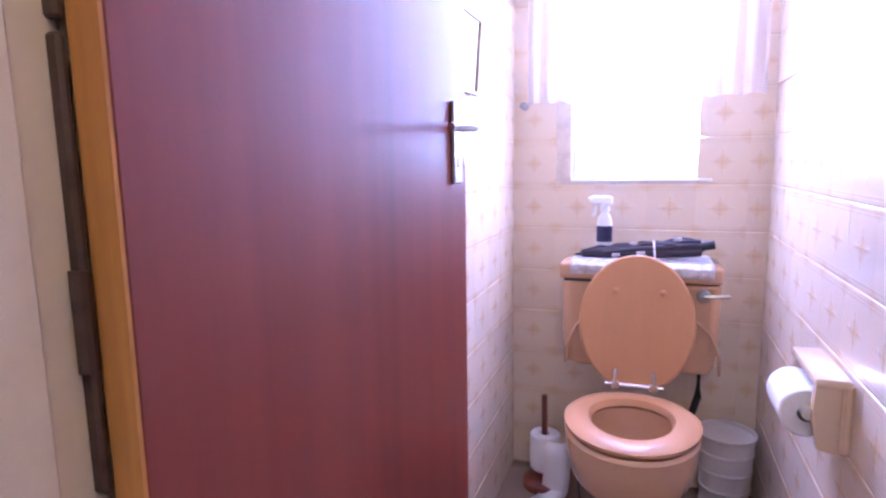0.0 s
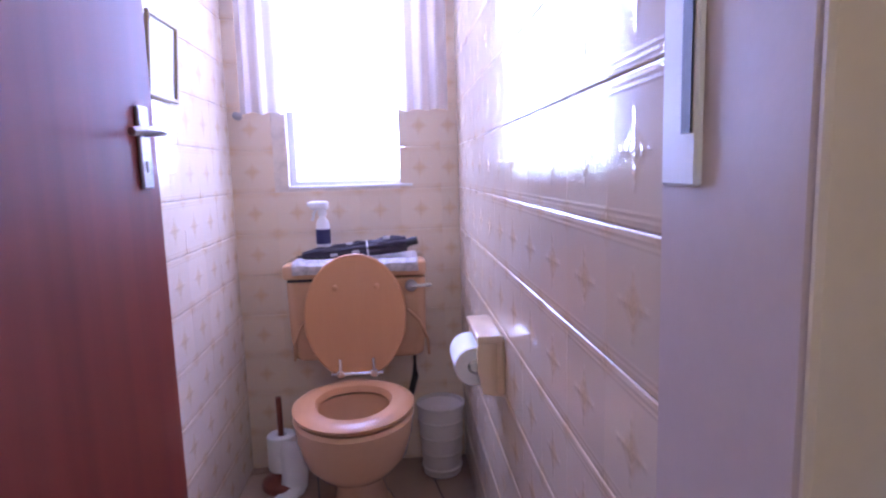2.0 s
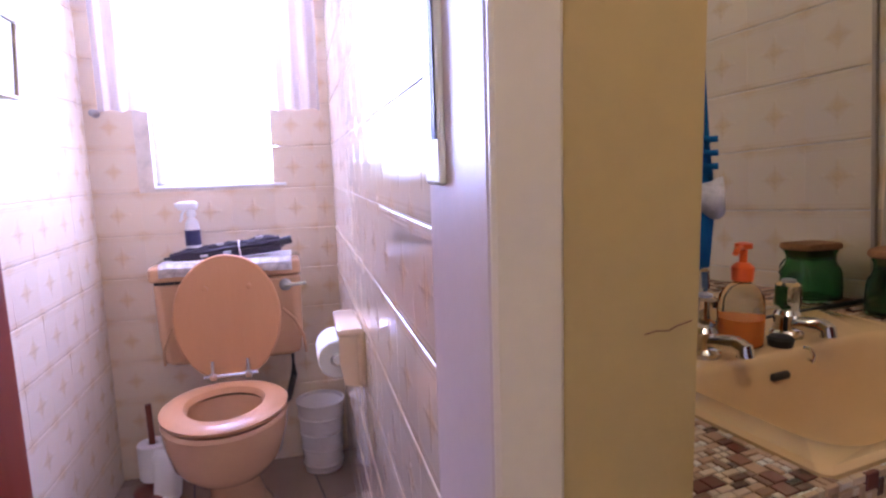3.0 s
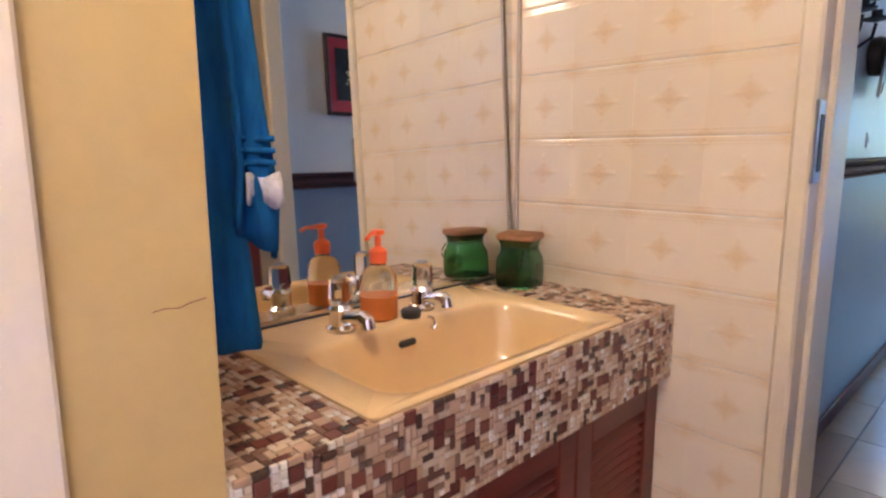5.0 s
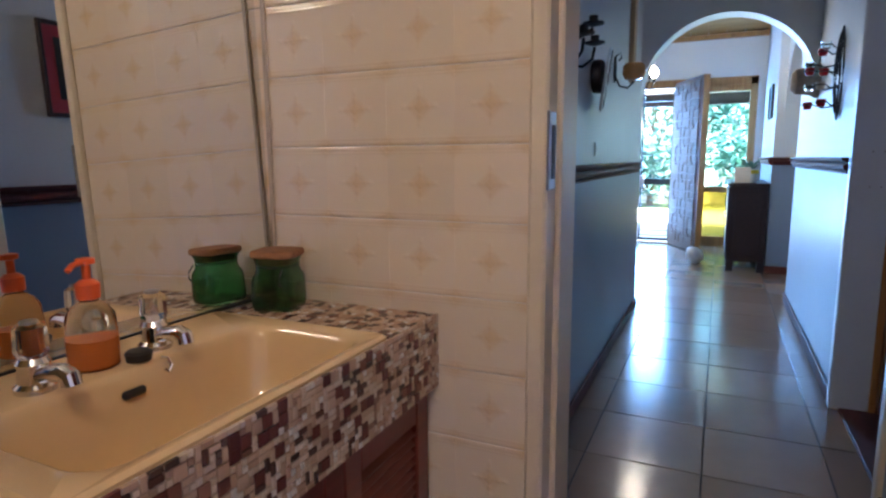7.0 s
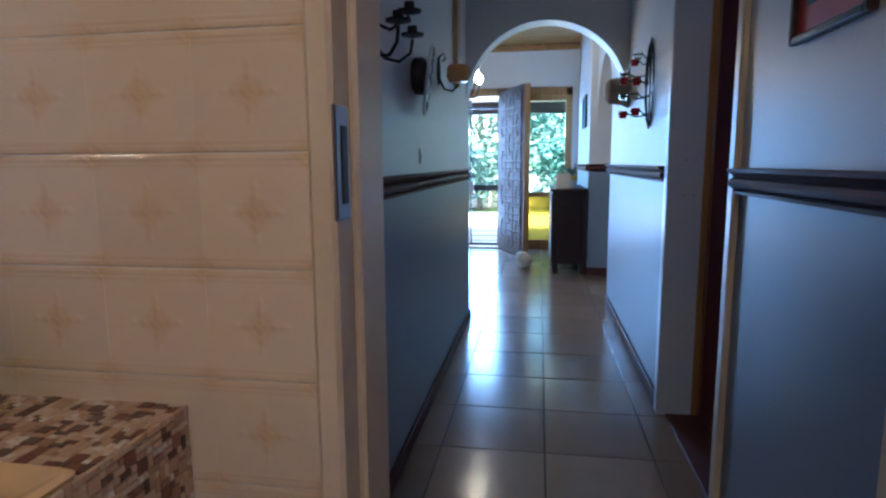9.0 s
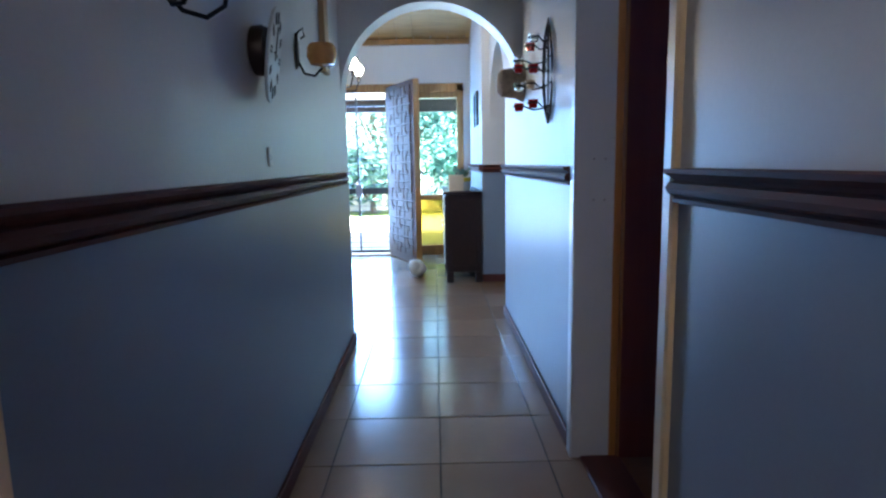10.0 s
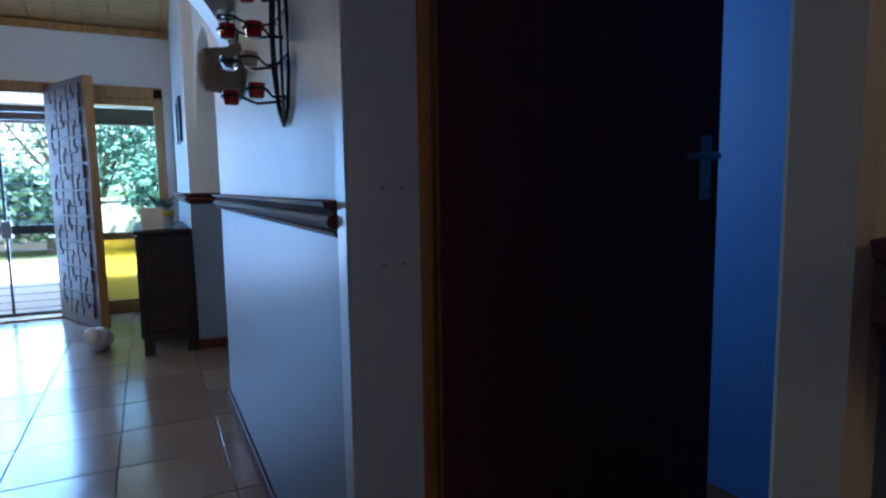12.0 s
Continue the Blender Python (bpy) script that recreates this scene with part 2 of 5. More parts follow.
MAT = {
    "upper": surface("grey_white_wall_paint", (0.74, 0.745, 0.75), 0.42, vary=0.05, scale=2.0, grain=90, relief=0.12),
    "lower": surface("blue_grey_wall_paint", (0.25, 0.31, 0.40), 0.40, vary=0.07, scale=2.0, grain=90, relief=0.1),
    "ochre": surface("ochre_wall_paint", (0.56, 0.39, 0.15), 0.55, vary=0.08, scale=3.0, grain=40, relief=0.35),
    "cream": surface("cream_gloss_paint", (0.74, 0.62, 0.46), 0.35, vary=0.06, scale=4.0, grain=70, relief=0.15),
    "white_jamb": surface("white_gloss_paint", (0.66, 0.68, 0.70), 0.32, vary=0.05, scale=4.0, grain=70, relief=0.12),
    "pink_jamb": surface("pale_pink_paint", (0.63, 0.51, 0.46), 0.38, vary=0.06, scale=4.0, relief=0.15),
    "plaster": surface("white_ceiling_paint", (0.82, 0.81, 0.79), 0.7, vary=0.04, scale=2.0),
    "grout": surface("cream_grout", (0.70, 0.61, 0.50), 0.8, vary=0.2, scale=20),
    "floor_grout": surface("dark_floor_grout", (0.09, 0.075, 0.065), 0.8, vary=0.25, scale=20),
    "tile": tile_material("cream_flower_tile", (0.79, 0.68, 0.54), (0.72, 0.50, 0.27), 0.13),
    "floor_tile": varied("beige_stoneware_tile", [(0.0, (0.27, 0.185, 0.13)), (0.5, (0.33, 0.225, 0.16)), (1.0, (0.38, 0.27, 0.20))], 0.18, 0.22, 9.0, 0.2),
    "mahogany": wood("red_brown_veneer", (0.150, 0.022, 0.015), (0.230, 0.044, 0.028), 0.40, (7, 7, 0.2), 1.6, 0.05, 0.0, 5.0),
    "dark_door": wood("dark_brown_veneer", (0.150, 0.024, 0.017), (0.215, 0.038, 0.026), 0.6, (10, 10, 0.5), 2.0, 0.0, 0.03),
    "rail": wood("dark_stained_rail", (0.070, 0.014, 0.011), (0.130, 0.027, 0.020), 0.62, (1.2, 14, 14), 3.0, 0.05, 0.06),
    "orange_wood": wood("orange_pine_edge", (0.42, 0.16, 0.035), (0.60, 0.27, 0.07), 0.45, (14, 14, 0.7), 3.0),
    "oak": wood("golden_oak", (0.30, 0.14, 0.045), (0.50, 0.27, 0.10), 0.45, (12, 12, 0.8), 3.0),
    "carved": wood("carved_brown_oak", (0.055, 0.022, 0.012), (0.13, 0.052, 0.025), 0.62, (12, 12, 1.0), 4.0, 0.0),
    "ceiling_wood": wood("knotty_pine_boards", (0.42, 0.24, 0.09), (0.66, 0.42, 0.18), 0.5, (12, 0.8, 12), 3.0),
    "cabinet": wood("dark_mahogany_cabinet", (0.012, 0.005, 0.004), (0.028, 0.011, 0.009), 0.4, (1, 10, 10), 3.0, 0.05),
    "vanity_wood": wood("red_stained_hardwood", (0.105, 0.013, 0.008), (0.20, 0.032, 0.018), 0.35, (1.2, 14, 14), 3.0, 0.15),
    "seat": wood("beech_toilet_seat", (0.52, 0.245, 0.105), (0.58, 0.29, 0.13), 0.36, (6, 0.5, 6), 1.5, 0.1, 0.0),
    "beige": surface("beige_glazed_china", (0.61, 0.36, 0.205), 0.12, vary=0.04, scale=5, relief=0.0, coat=0.5),
    "cream_china": surface("cream_glazed_basin", (0.77, 0.53, 0.28), 0.1, vary=0.03, scale=5, relief=0.0, coat=0.5),
    "chrome": surface("chrome", (0.75, 0.74, 0.74), 0.12, 1.0, vary=0.06, scale=30, relief=0.0),
    "steel": surface("worn_steel", (0.42, 0.41, 0.42), 0.32, 1.0, vary=0.15, scale=30),
    "iron": surface("black_wrought_iron", (0.025, 0.024, 0.026), 0.45, 0.6, vary=0.25, scale=30),
    "hinge": surface("rusty_brown_hinge", (0.10, 0.06, 0.045), 0.6, 0.5, vary=0.4, scale=40),
    "black": surface("black_rubber_and_shade", (0.02, 0.018, 0.018), 0.5, vary=0.2, scale=30),
    "umbrella": surface("black_umbrella_cloth", (0.045, 0.034, 0.048), 0.7, vary=0.3, scale=40, grain=300),
    "mirror": nodes("mirror_silver")[0],
    "towel": surface("blue_terry_towel", (0.014, 0.135, 0.36), 0.95, vary=0.35, scale=30, stretch=(3, 3, 0.6), grain=500, relief=1.0, spec=0.1),
    "lace": surface("white_lace_trim", (0.60, 0.56, 0.56), 0.9, vary=0.45, scale=60, grain=200, relief=0.8),
    "paper": surface("white_toilet_paper", (0.82, 0.80, 0.78), 0.9, vary=0.05, scale=20, grain=200, relief=0.5),
    "plastic": surface("white_plastic", (0.80, 0.79, 0.77), 0.35, vary=0.04, scale=10, relief=0.0),
    "bin": surface("pale_grey_plastic_bin", (0.72, 0.67, 0.64), 0.4, vary=0.06, scale=10, relief=0.05),
    "navy": surface("navy_label", (0.03, 0.03, 0.10), 0.4, vary=0.1),
    "red_wood": wood("red_brown_dowel", (0.16, 0.035, 0.02), (0.25, 0.07, 0.04), 0.4, (10, 10, 1)),
    "holder": surface("cream_glazed_holder", (0.80, 0.60, 0.40), 0.2, vary=0.03, relief=0.0, coat=0.4),
    "green_glass": glass("green_jar_glass", (0.28, 0.60, 0.37), 0.01, 1.45),
    "clear": glass("clear_plastic", (0.95, 0.94, 0.92), 0.03, 1.2),
    "pane": glass("window_glass", (0.66, 0.93, 1.0), 0.0, 1.02),
    "frosted": glass("frosted_window_glass", (0.95, 0.95, 1.0), 0.35, 1.3),
    "soap": surface("orange_soap", (0.85, 0.24, 0.05), 0.25, vary=0.05, relief=0.0),
    "orange_plastic": surface("orange_plastic", (0.86, 0.13, 0.03), 0.3, vary=0.05, relief=0.0),
    "cork": surface("brown_cork", (0.33, 0.15, 0.07), 0.8, vary=0.3, scale=60, grain=200, relief=0.5),
    "red_glass": surface("red_glass_cup", (0.55, 0.015, 0.02), 0.15, vary=0.1, relief=0.0, coat=0.5),
    "wax": surface("ivory_wax", (0.72, 0.62, 0.48), 0.4, vary=0.08, scale=20),
    "amber": surface("amber_glass_bowl", (0.62, 0.30, 0.09), 0.25, vary=0.12, scale=15, coat=0.4),
    "plaque": wood("tan_pine_board", (0.42, 0.27, 0.13), (0.58, 0.40, 0.22), 0.5, (12, 12, 0.8), 3.0),
    "clock": surface("grey_clock_face", (0.66, 0.68, 0.70), 0.4, vary=0.15, scale=20),
    "red_mat": surface("red_picture_mount", (0.52, 0.045, 0.055), 0.5, vary=0.08, scale=10),
    "dark_print": surface("dark_print", (0.025, 0.022, 0.020), 0.4, vary=0.3, scale=15),
    "gold_print": surface("pale_gold_print", (0.50, 0.42, 0.26), 0.5, vary=0.3, scale=60),
    "frame_black": wood("black_picture_frame", (0.02, 0.008, 0.008), (0.05, 0.018, 0.016), 0.35),
    "gold_frame": surface("dull_gold_frame", (0.32, 0.24, 0.13), 0.4, 0.5, vary=0.2, scale=40),
    "blue_print": surface("blue_print", (0.10, 0.28, 0.40), 0.5, vary=0.5, scale=14),
    "stone_white": surface("white_stone_ornament", (0.72, 0.70, 0.66), 0.7, vary=0.12, scale=25, relief=0.5),
    "yellow": surface("yellow_ribbon", (0.75, 0.55, 0.03), 0.5, vary=0.1, scale=20),
    "basket": surface("wicker", (0.34, 0.26, 0.19), 0.8, vary=0.35, scale=60, grain=160, relief=0.9),
    "soft_blue": surface("blue_bedroom_wall", (0.14, 0.36, 0.72), 0.5, vary=0.05, scale=3),
    "patio": surface("pale_patio_paving", (0.62, 0.60, 0.56), 0.7, vary=0.12, scale=3),
    "grass": surface("garden_grass", (0.08, 0.13, 0.03), 0.9, vary=0.4, scale=8, grain=120, relief=1.0),
    "leaf": varied("garden_leaf", [(0.0, (0.03, 0.08, 0.02)), (0.5, (0.06, 0.13, 0.03)), (1.0, (0.10, 0.18, 0.05))], 0.5, 0.0),
    "leaf2": surface("garden_foliage", (0.09, 0.20, 0.16), 0.5, vary=0.5, scale=5, relief=0.0),
    "bark": surface("grey_brown_bark", (0.14, 0.10, 0.07), 0.9, vary=0.3, scale=12, relief=1.0),
    "terrace_wall": surface("pale_garden_wall", (0.62, 0.58, 0.50), 0.8, vary=0.1, scale=2),
    "bulb": glow("warm_bulb", (1.0, 0.86, 0.66), 10.0),
    "chip_big": varied("brown_mosaic_chip", [(0.0, (0.11, 0.030, 0.026)), (0.35, (0.16, 0.045, 0.034)), (0.68, (0.24, 0.095, 0.065)), (0.78, (0.55, 0.35, 0.23)), (1.0, (0.62, 0.43, 0.30))], 0.2, 0.05, 60.0, 0.4),
    "chip_long": varied("dark_mosaic_chip", [(0.0, (0.035, 0.020, 0.018)), (0.16, (0.12, 0.045, 0.035)), (0.26, (0.50, 0.31, 0.20)), (0.7, (0.62, 0.43, 0.30)), (1.0, (0.72, 0.57, 0.44))], 0.2, 0.05, 60.0, 0.4),
    "chip_small": varied("pale_mosaic_chip", [(0.0, (0.045, 0.025, 0.022)), (0.14, (0.30, 0.15, 0.10)), (0.3, (0.60, 0.43, 0.30)), (0.72, (0.70, 0.56, 0.44)), (0.9, (0.80, 0.74, 0.66)), (1.0, (0.80, 0.76, 0.70))], 0.18, 0.05, 60.0, 0.4),
    "mosaic_grout": surface("pale_mosaic_grout", (0.74, 0.64, 0.53), 0.7, vary=0.12, scale=30),
    "corner_strip": surface("brown_grey_corner_bead", (0.47, 0.38, 0.30), 0.5, vary=0.1, scale=8),
    "amber_pane": glass("yellow_glass", (0.38, 0.30, 0.05), 0.22, 1.1),
    "carpet": surface("brown_bedroom_carpet", (0.20, 0.10, 0.055), 0.95, vary=0.2, scale=12, grain=300, relief=0.8, spec=0.1),
    "white_gate": surface("dark_gate_steel", (0.05, 0.06, 0.07), 0.4, 0.3, vary=0.2, scale=20),
    "net": surface("white_net_curtain", (0.80, 0.78, 0.80), 0.9, vary=0.06, scale=40, relief=0.2),
}
# the net lets most of the light through
nt = MAT["net"].node_tree
tl, tp = nt.nodes.new("ShaderNodeBsdfTranslucent"), nt.nodes.new("ShaderNodeBsdfTransparent")
tl.inputs["Color"].default_value = (0.9, 0.88, 0.92, 1)
m1, m2 = nt.nodes.new("ShaderNodeMixShader"), nt.nodes.new("ShaderNodeMixShader")
m1.inputs[0].default_value, m2.inputs[0].default_value = 0.75, 0.45
nt.links.new(nt.nodes["Principled BSDF"].outputs[0], m1.inputs[1]); nt.links.new(tl.outputs[0], m1.inputs[2])
nt.links.new(m1.outputs[0], m2.inputs[1]); nt.links.new(tp.outputs[0], m2.inputs[2])
nt.links.new(m2.outputs[0], nt.nodes["Material Output"].inputs["Surface"])
mp_ = MAT["mirror"].node_tree.nodes["Principled BSDF"]
mp_.inputs["Base Color"].default_value, mp_.inputs["Metallic"].default_value, mp_.inputs["Roughness"].default_value = (0.80, 0.81, 0.79, 1), 1.0, 0.015


# ---- builders ----
def box(bm, x0, x1, y0, y1, z0, z1, bevel=0.0, seg=1):
    r = bmesh.ops.create_cube(bm, size=1.0, matrix=Matrix.LocRotScale(((x0 + x1) / 2, (y0 + y1) / 2, (z0 + z1) / 2), None, (abs(x1 - x0), abs(y1 - y0), abs(z1 - z0))))
    if bevel:
        es = {e for v in r["verts"] for e in v.link_edges}
        bmesh.ops.bevel(bm, geom=list(es), offset=bevel, segments=seg, affect="EDGES", profile=0.5)
    return bm


def boxed(*a, **k):
    return box(bmesh.new(), *a, **k)


def tube(bm, p, q, r, n=12, r2=None):
    p, q = Vector(p), Vector(q)
    m = Matrix.Translation((p + q) / 2) @ (q - p).to_track_quat("Z", "Y").to_matrix().to_4x4()
    bmesh.ops.create_cone(bm, cap_ends=True, segments=n, radius1=r, radius2=r if r2 is None else r2, depth=(q - p).length, matrix=m)
    return bm


def wire(bm, pts, r, n=8, closed=False):
    """A bent rod through the points."""
    pts = [Vector(p) for p in pts]
    rings = []
    for i, p in enumerate(pts):
        a = pts[(i - 1) % len(pts)] if closed or i else p
        b = pts[(i + 1) % len(pts)] if closed or i < len(pts) - 1 else p
        q = (b - a).normalized().to_track_quat("Z", "Y")
        rings.append([bm.verts.new(p + q @ Vector((r * math.cos(2 * math.pi * k / n), r * math.sin(2 * math.pi * k / n), 0))) for k in range(n)])
    for i in range(len(rings) if closed else len(rings) - 1):
        u, v = rings[i], rings[(i + 1) % len(rings)]
        for k in range(n):
            bm.faces.new((u[k], u[(k + 1) % n], v[(k + 1) % n], v[k]))
    if not closed:
        bm.faces.new(rings[0][::-1])
        bm.faces.new(rings[-1])
    return bm


def lathe(bm, profile, n=32, m=Matrix(), sx=1.0, sy=1.0, power=2.0):
    """Turns (radius, height) pairs about z; power over 2 squares the outline off."""
    rings = []
    for r, z in profile:
        ring = []
        for k in range(n):
            a = 2 * math.pi * k / n
            c, s = math.cos(a), math.sin(a)
            d = (abs(c) ** power + abs(s) ** power) ** (-1 / power)
            ring.append(bm.verts.new(m @ Vector((r * sx * c * d, r * sy * s * d, z))))
        rings.append(ring)
    for u, v in zip(rings, rings[1:]):
        for k in range(n):
            bm.faces.new((u[k], u[(k + 1) % n], v[(k + 1) % n], v[k]))
    if profile[0][0] > 1e-4:
        bm.faces.new(rings[0][::-1])
    if profile[-1][0] > 1e-4:
        bm.faces.new(rings[-1])
    bmesh.ops.remove_doubles(bm, verts=bm.verts[:], dist=1e-5)
    return bm


def ring_pts(c, r, n=24, axis="y", a0=0, a1=360):
    out = []
    for k in range(n + 1):
        a = radians(a0 + (a1 - a0) * k / n)
        u, v = r * math.cos(a), r * math.sin(a)
        out.append((c[0] + u, c[1], c[2] + v) if axis == "y" else (c[0] + u, c[1] + v, c[2]))
    return out


def prism(bm, pts, z0, z1, m=Matrix()):
    """A flat outline (x, y) raised from z0 to z1."""
    lo = [bm.verts.new(m @ Vector((x, y, z0))) for x, y in pts]
    hi = [bm.verts.new(m @ Vector((x, y, z1))) for x, y in pts]
    n = len(pts)
    bm.faces.new(lo[::-1])
    bm.faces.new(hi)
    for i in range(n):
        bm.faces.new((lo[i], lo[(i + 1) % n], hi[(i + 1) % n], hi[i]))
    return bm


def mesh_of(name, bm, material, smooth=True):
    bmesh.ops.recalc_face_normals(bm, faces=bm.faces[:])
    me = bpy.data.meshes.new(name)
    bm.to_mesh(me)
    bm.free()
    me.materials.append(material)
    if smooth:
        me.shade_smooth()
        me.set_sharp_from_angle(angle=radians(35))
    return me


def part(name, bm, material, parent=None, label="", m=None, smooth=True):
    ob = new(name, mesh_of(name, bm, MAT[material], smooth))
    if parent:
        ob.parent = parent
    if m is not None:
        ob.matrix_basis = m
    if label:
        ob["label"] = label
    return ob


def thing(name, label, category, m=Matrix(), group=""):
    ob = new(name)
    ob.empty_display_size = 0.05
    ob.matrix_basis = m
    return tagged(ob, label, category, group)


def setting(name, bm, material, label, category, m=Matrix()):
    return tagged(part(name, bm, material, None, "", m, False), label, category, kind="structure")


XY_TO_WALL = pose(0, 0, 0, 90, 0, 0)  # (x, y) of an outline becomes (x, z) of a wall


# ---- structure: corridor ----
WN, WS, WT = 0.513, -0.532, 0.15  # corridor walls
H = 2.55
ARCH = 4.61
RAIL_B = 1.033


def two_tone(name, outline_boxes, label, m=Matrix()):
    """A wall with blue-grey paint up to the rail and pale paint above it."""
    low, up = bmesh.new(), bmesh.new()
    for x0, x1, y0, y1, z0, z1 in outline_boxes:
        if z0 < 1.06:
            box(low, x0, x1, y0, y1, z0, min(z1, 1.06))
        if z1 > 1.06:
            box(up, x0, x1, y0, y1, max(z0, 1.06), z1)
    w = setting(name, up, "upper", label, "wall", m)
    part("lower_paint", low, "lower", w, "blue-grey paint below the rail", smooth=False)
    return w


two_tone("wall_north", [(1.46, ARCH + 0.18, WN, WN + WT, 0, H)], "pale grey corridor wall, blue-grey below its rail")
two_tone("wall_south", [(1.46, 2.395, WS - WT, WS, 0, H), (2.395, 3.23, WS - WT, WS, 2.06, H), (3.23, 5.42, WS - WT, WS, 0, H)], "pale grey corridor wall with a door opening")


def arch_wall(name, u0, u1, c, r, spring, top, depth, label, m):
    """A wall of outline u0..u1 with a round-headed opening about c; drawn flat, then stood up."""
    n = 28
    curve = [(c + r * math.cos(math.pi * k / n), spring + r * math.sin(math.pi * k / n)) for k in range(n + 1)]
    bm = bmesh.new()
    def quad(a, b):
        lo0, lo1 = bm.verts.new((a[0], a[1], 0)), bm.verts.new((b[0], b[1], 0))
        hi0, hi1 = bm.verts.new((a[0], top, 0)), bm.verts.new((b[0], top, 0))
        bm.faces.new((lo0, lo1, hi1, hi0))
    pts = ([(u1, spring)] if u1 > c + r + 1e-4 else []) + curve + ([(u0, spring)] if u0 < c - r - 1e-4 else [])
    for a, b in zip(pts, pts[1:]):
        quad(a, b)
    if u1 > c + r + 1e-4:
        bm.faces.new([bm.verts.new(v) for v in ((c + r, 0, 0), (u1, 0, 0), (u1, spring, 0), (c + r, spring, 0))])
    if u0 < c - r - 1e-4:
        bm.faces.new([bm.verts.new(v) for v in ((u0, 0, 0), (c - r, 0, 0), (c - r, spring, 0), (u0, spring, 0))])
    bmesh.ops.remove_doubles(bm, verts=bm.verts[:], dist=1e-5)
    ex = bmesh.ops.extrude_face_region(bm, geom=bm.faces[:])
    bmesh.ops.translate(bm, verts=[v for v in ex["geom"] if isinstance(v, bmesh.types.BMVert)], vec=(0, 0, depth))
    return setting(name, bm, "upper", label, "wall", m)


# the arch across the corridor's end: outline (y, z) stood in the plane x = ARCH
ARCH_M = Matrix(((0, 0, 1, ARCH), (1, 0, 0, 0), (0, 1, 0, 0), (0, 0, 0, 1)))
arch_wall("wall_arch", WS, WN, (WN + WS) / 2, (WN - WS) / 2, 1.51, 3.4, 0.18, "pale plaster arch across the end of the corridor", ARCH_M)
# the entrance hall beyond
two_tone("wall_hall_south", [(6.64, 8.40, WS - WT, WS + 0.07, 0, 3.4)], "pale hall wall, blue-grey below its rail")
SIDE_M = Matrix(((1, 0, 0, 0), (0, 0, -1, WS), (0, 1, 0, 0), (0, 0, 0, 1)))
arch_wall("wall_side_arch", 5.42, 6.64, 6.03, 0.61, 1.46, 3.4, 0.15, "pale arched side opening of the hall", SIDE_M)
two_tone("wall_hall_left", [(ARCH, 8.6, 2.60, 2.75, 0, 3.4), (ARCH, ARCH + 0.18, WN + WT, 2.6, 0, 3.4)], "pale wall closing the hall")
two_tone("wall_side_room", [(4.8, 7.6, -3.0, -2.85, 0, 3.4), (4.7, 4.85, -3.0, WS - WT, 0, 3.4), (7.6, 7.75, -3.0, -2.0, 0, 3.4), (7.6, 7.75, -0.74, WS - WT, 0, 3.4), (7.6, 7.75, -2.0, -0.74, 0, 0.82), (7.6, 7.75, -2.0, -0.74, 2.05, 3.4)], "pale walls of the side room with a window")
# front wall with door and windows: x = 8.40
FX = 8.40
fw = bmesh.new()
for y0, y1, z0, z1 in ((-0.70, -0.38, 0, 3.4), (-0.38, 1.75, 2.06, 3.4), (1.75, 2.75, 0, 3.4)):
    box(fw, FX, FX + 0.22, y0, y1, z0, z1)
setting("wall_front", fw, "upper", "pale front wall above the entrance", "wall")
# ceilings
setting("ceiling_corridor", boxed(-1.2, ARCH + 0.18, -1.2, 2.8, H, H + 0.1), "plaster", "white ceiling of the corridor", "ceiling")
cw = bmesh.new()
for k in range(30):
    y = -3.0 + k * 0.2
    a = [cw.verts.new(v) for v in ((FX + 0.1, y + 0.004, 2.57), (FX + 0.1, y + 0.196, 2.57), (ARCH, y + 0.196, 3.3), (ARCH, y + 0.004, 3.3))]
    b = [cw.verts.new(v.co + Vector((0, 0, 0.02))) for v in a]
    cw.faces.new(a); cw.faces.new(b[::-1])
    for i in range(4):
        cw.faces.new((a[i], a[(i + 1) % 4], b[(i + 1) % 4], b[i]))
bk = [cw.verts.new(v) for v in ((FX + 0.3, -3, 2.56), (FX + 0.3, 3, 2.56), (ARCH, 3, 3.34), (ARCH, -3, 3.34))]
cw.faces.new(bk)
setting("ceiling_hall", cw, "ceiling_wood", "sloping ceiling of golden pine boards", "ceiling")
# added slab, out of view: stops sun leaking in above the ceilings
setting("roof", boxed(-1.45, FX + 0.3, -3.35, 2.9, 3.42, 3.55), "plaster", "unseen slab added over the house to block the sun", "roof")
setting("trim_cornice", boxed(FX - 0.05, FX - 0.001, -0.46, 2.6, 2.52, 2.58, bevel=0.006), "oak", "oak cornice strip under the boards", "trim")


def rail(name, x0, x1, y, side, m=Matrix(), base=RAIL_B):
    """Moulded dado rail: three rounded bands on a board."""
    bm = bmesh.new()
    s = side
    prof = [(0, 0), (0.012, 0.002), (0.014, 0.010), (0.010, 0.014), (0.020, 0.020), (0.024, 0.030), (0.020, 0.040), (0.012, 0.044), (0.016, 0.050), (0.026, 0.058), (0.028, 0.066), (0, 0.068)]
    a = [bm.verts.new((x0, y + s * d * 1.5, base + h * 1.08)) for d, h in prof]
    b = [bm.verts.new((x1, y + s * d * 1.5, base + h * 1.08)) for d, h in prof]
    for i in range(len(prof)):
        j = (i + 1) % len(prof)
        bm.faces.new((a[i], a[j], b[j], b[i]))
    bm.faces.new(a); bm.faces.new(b[::-1])
    return setting(name, bm, "rail", "dark-stained moulded wooden dado rail", "dado rail", m)


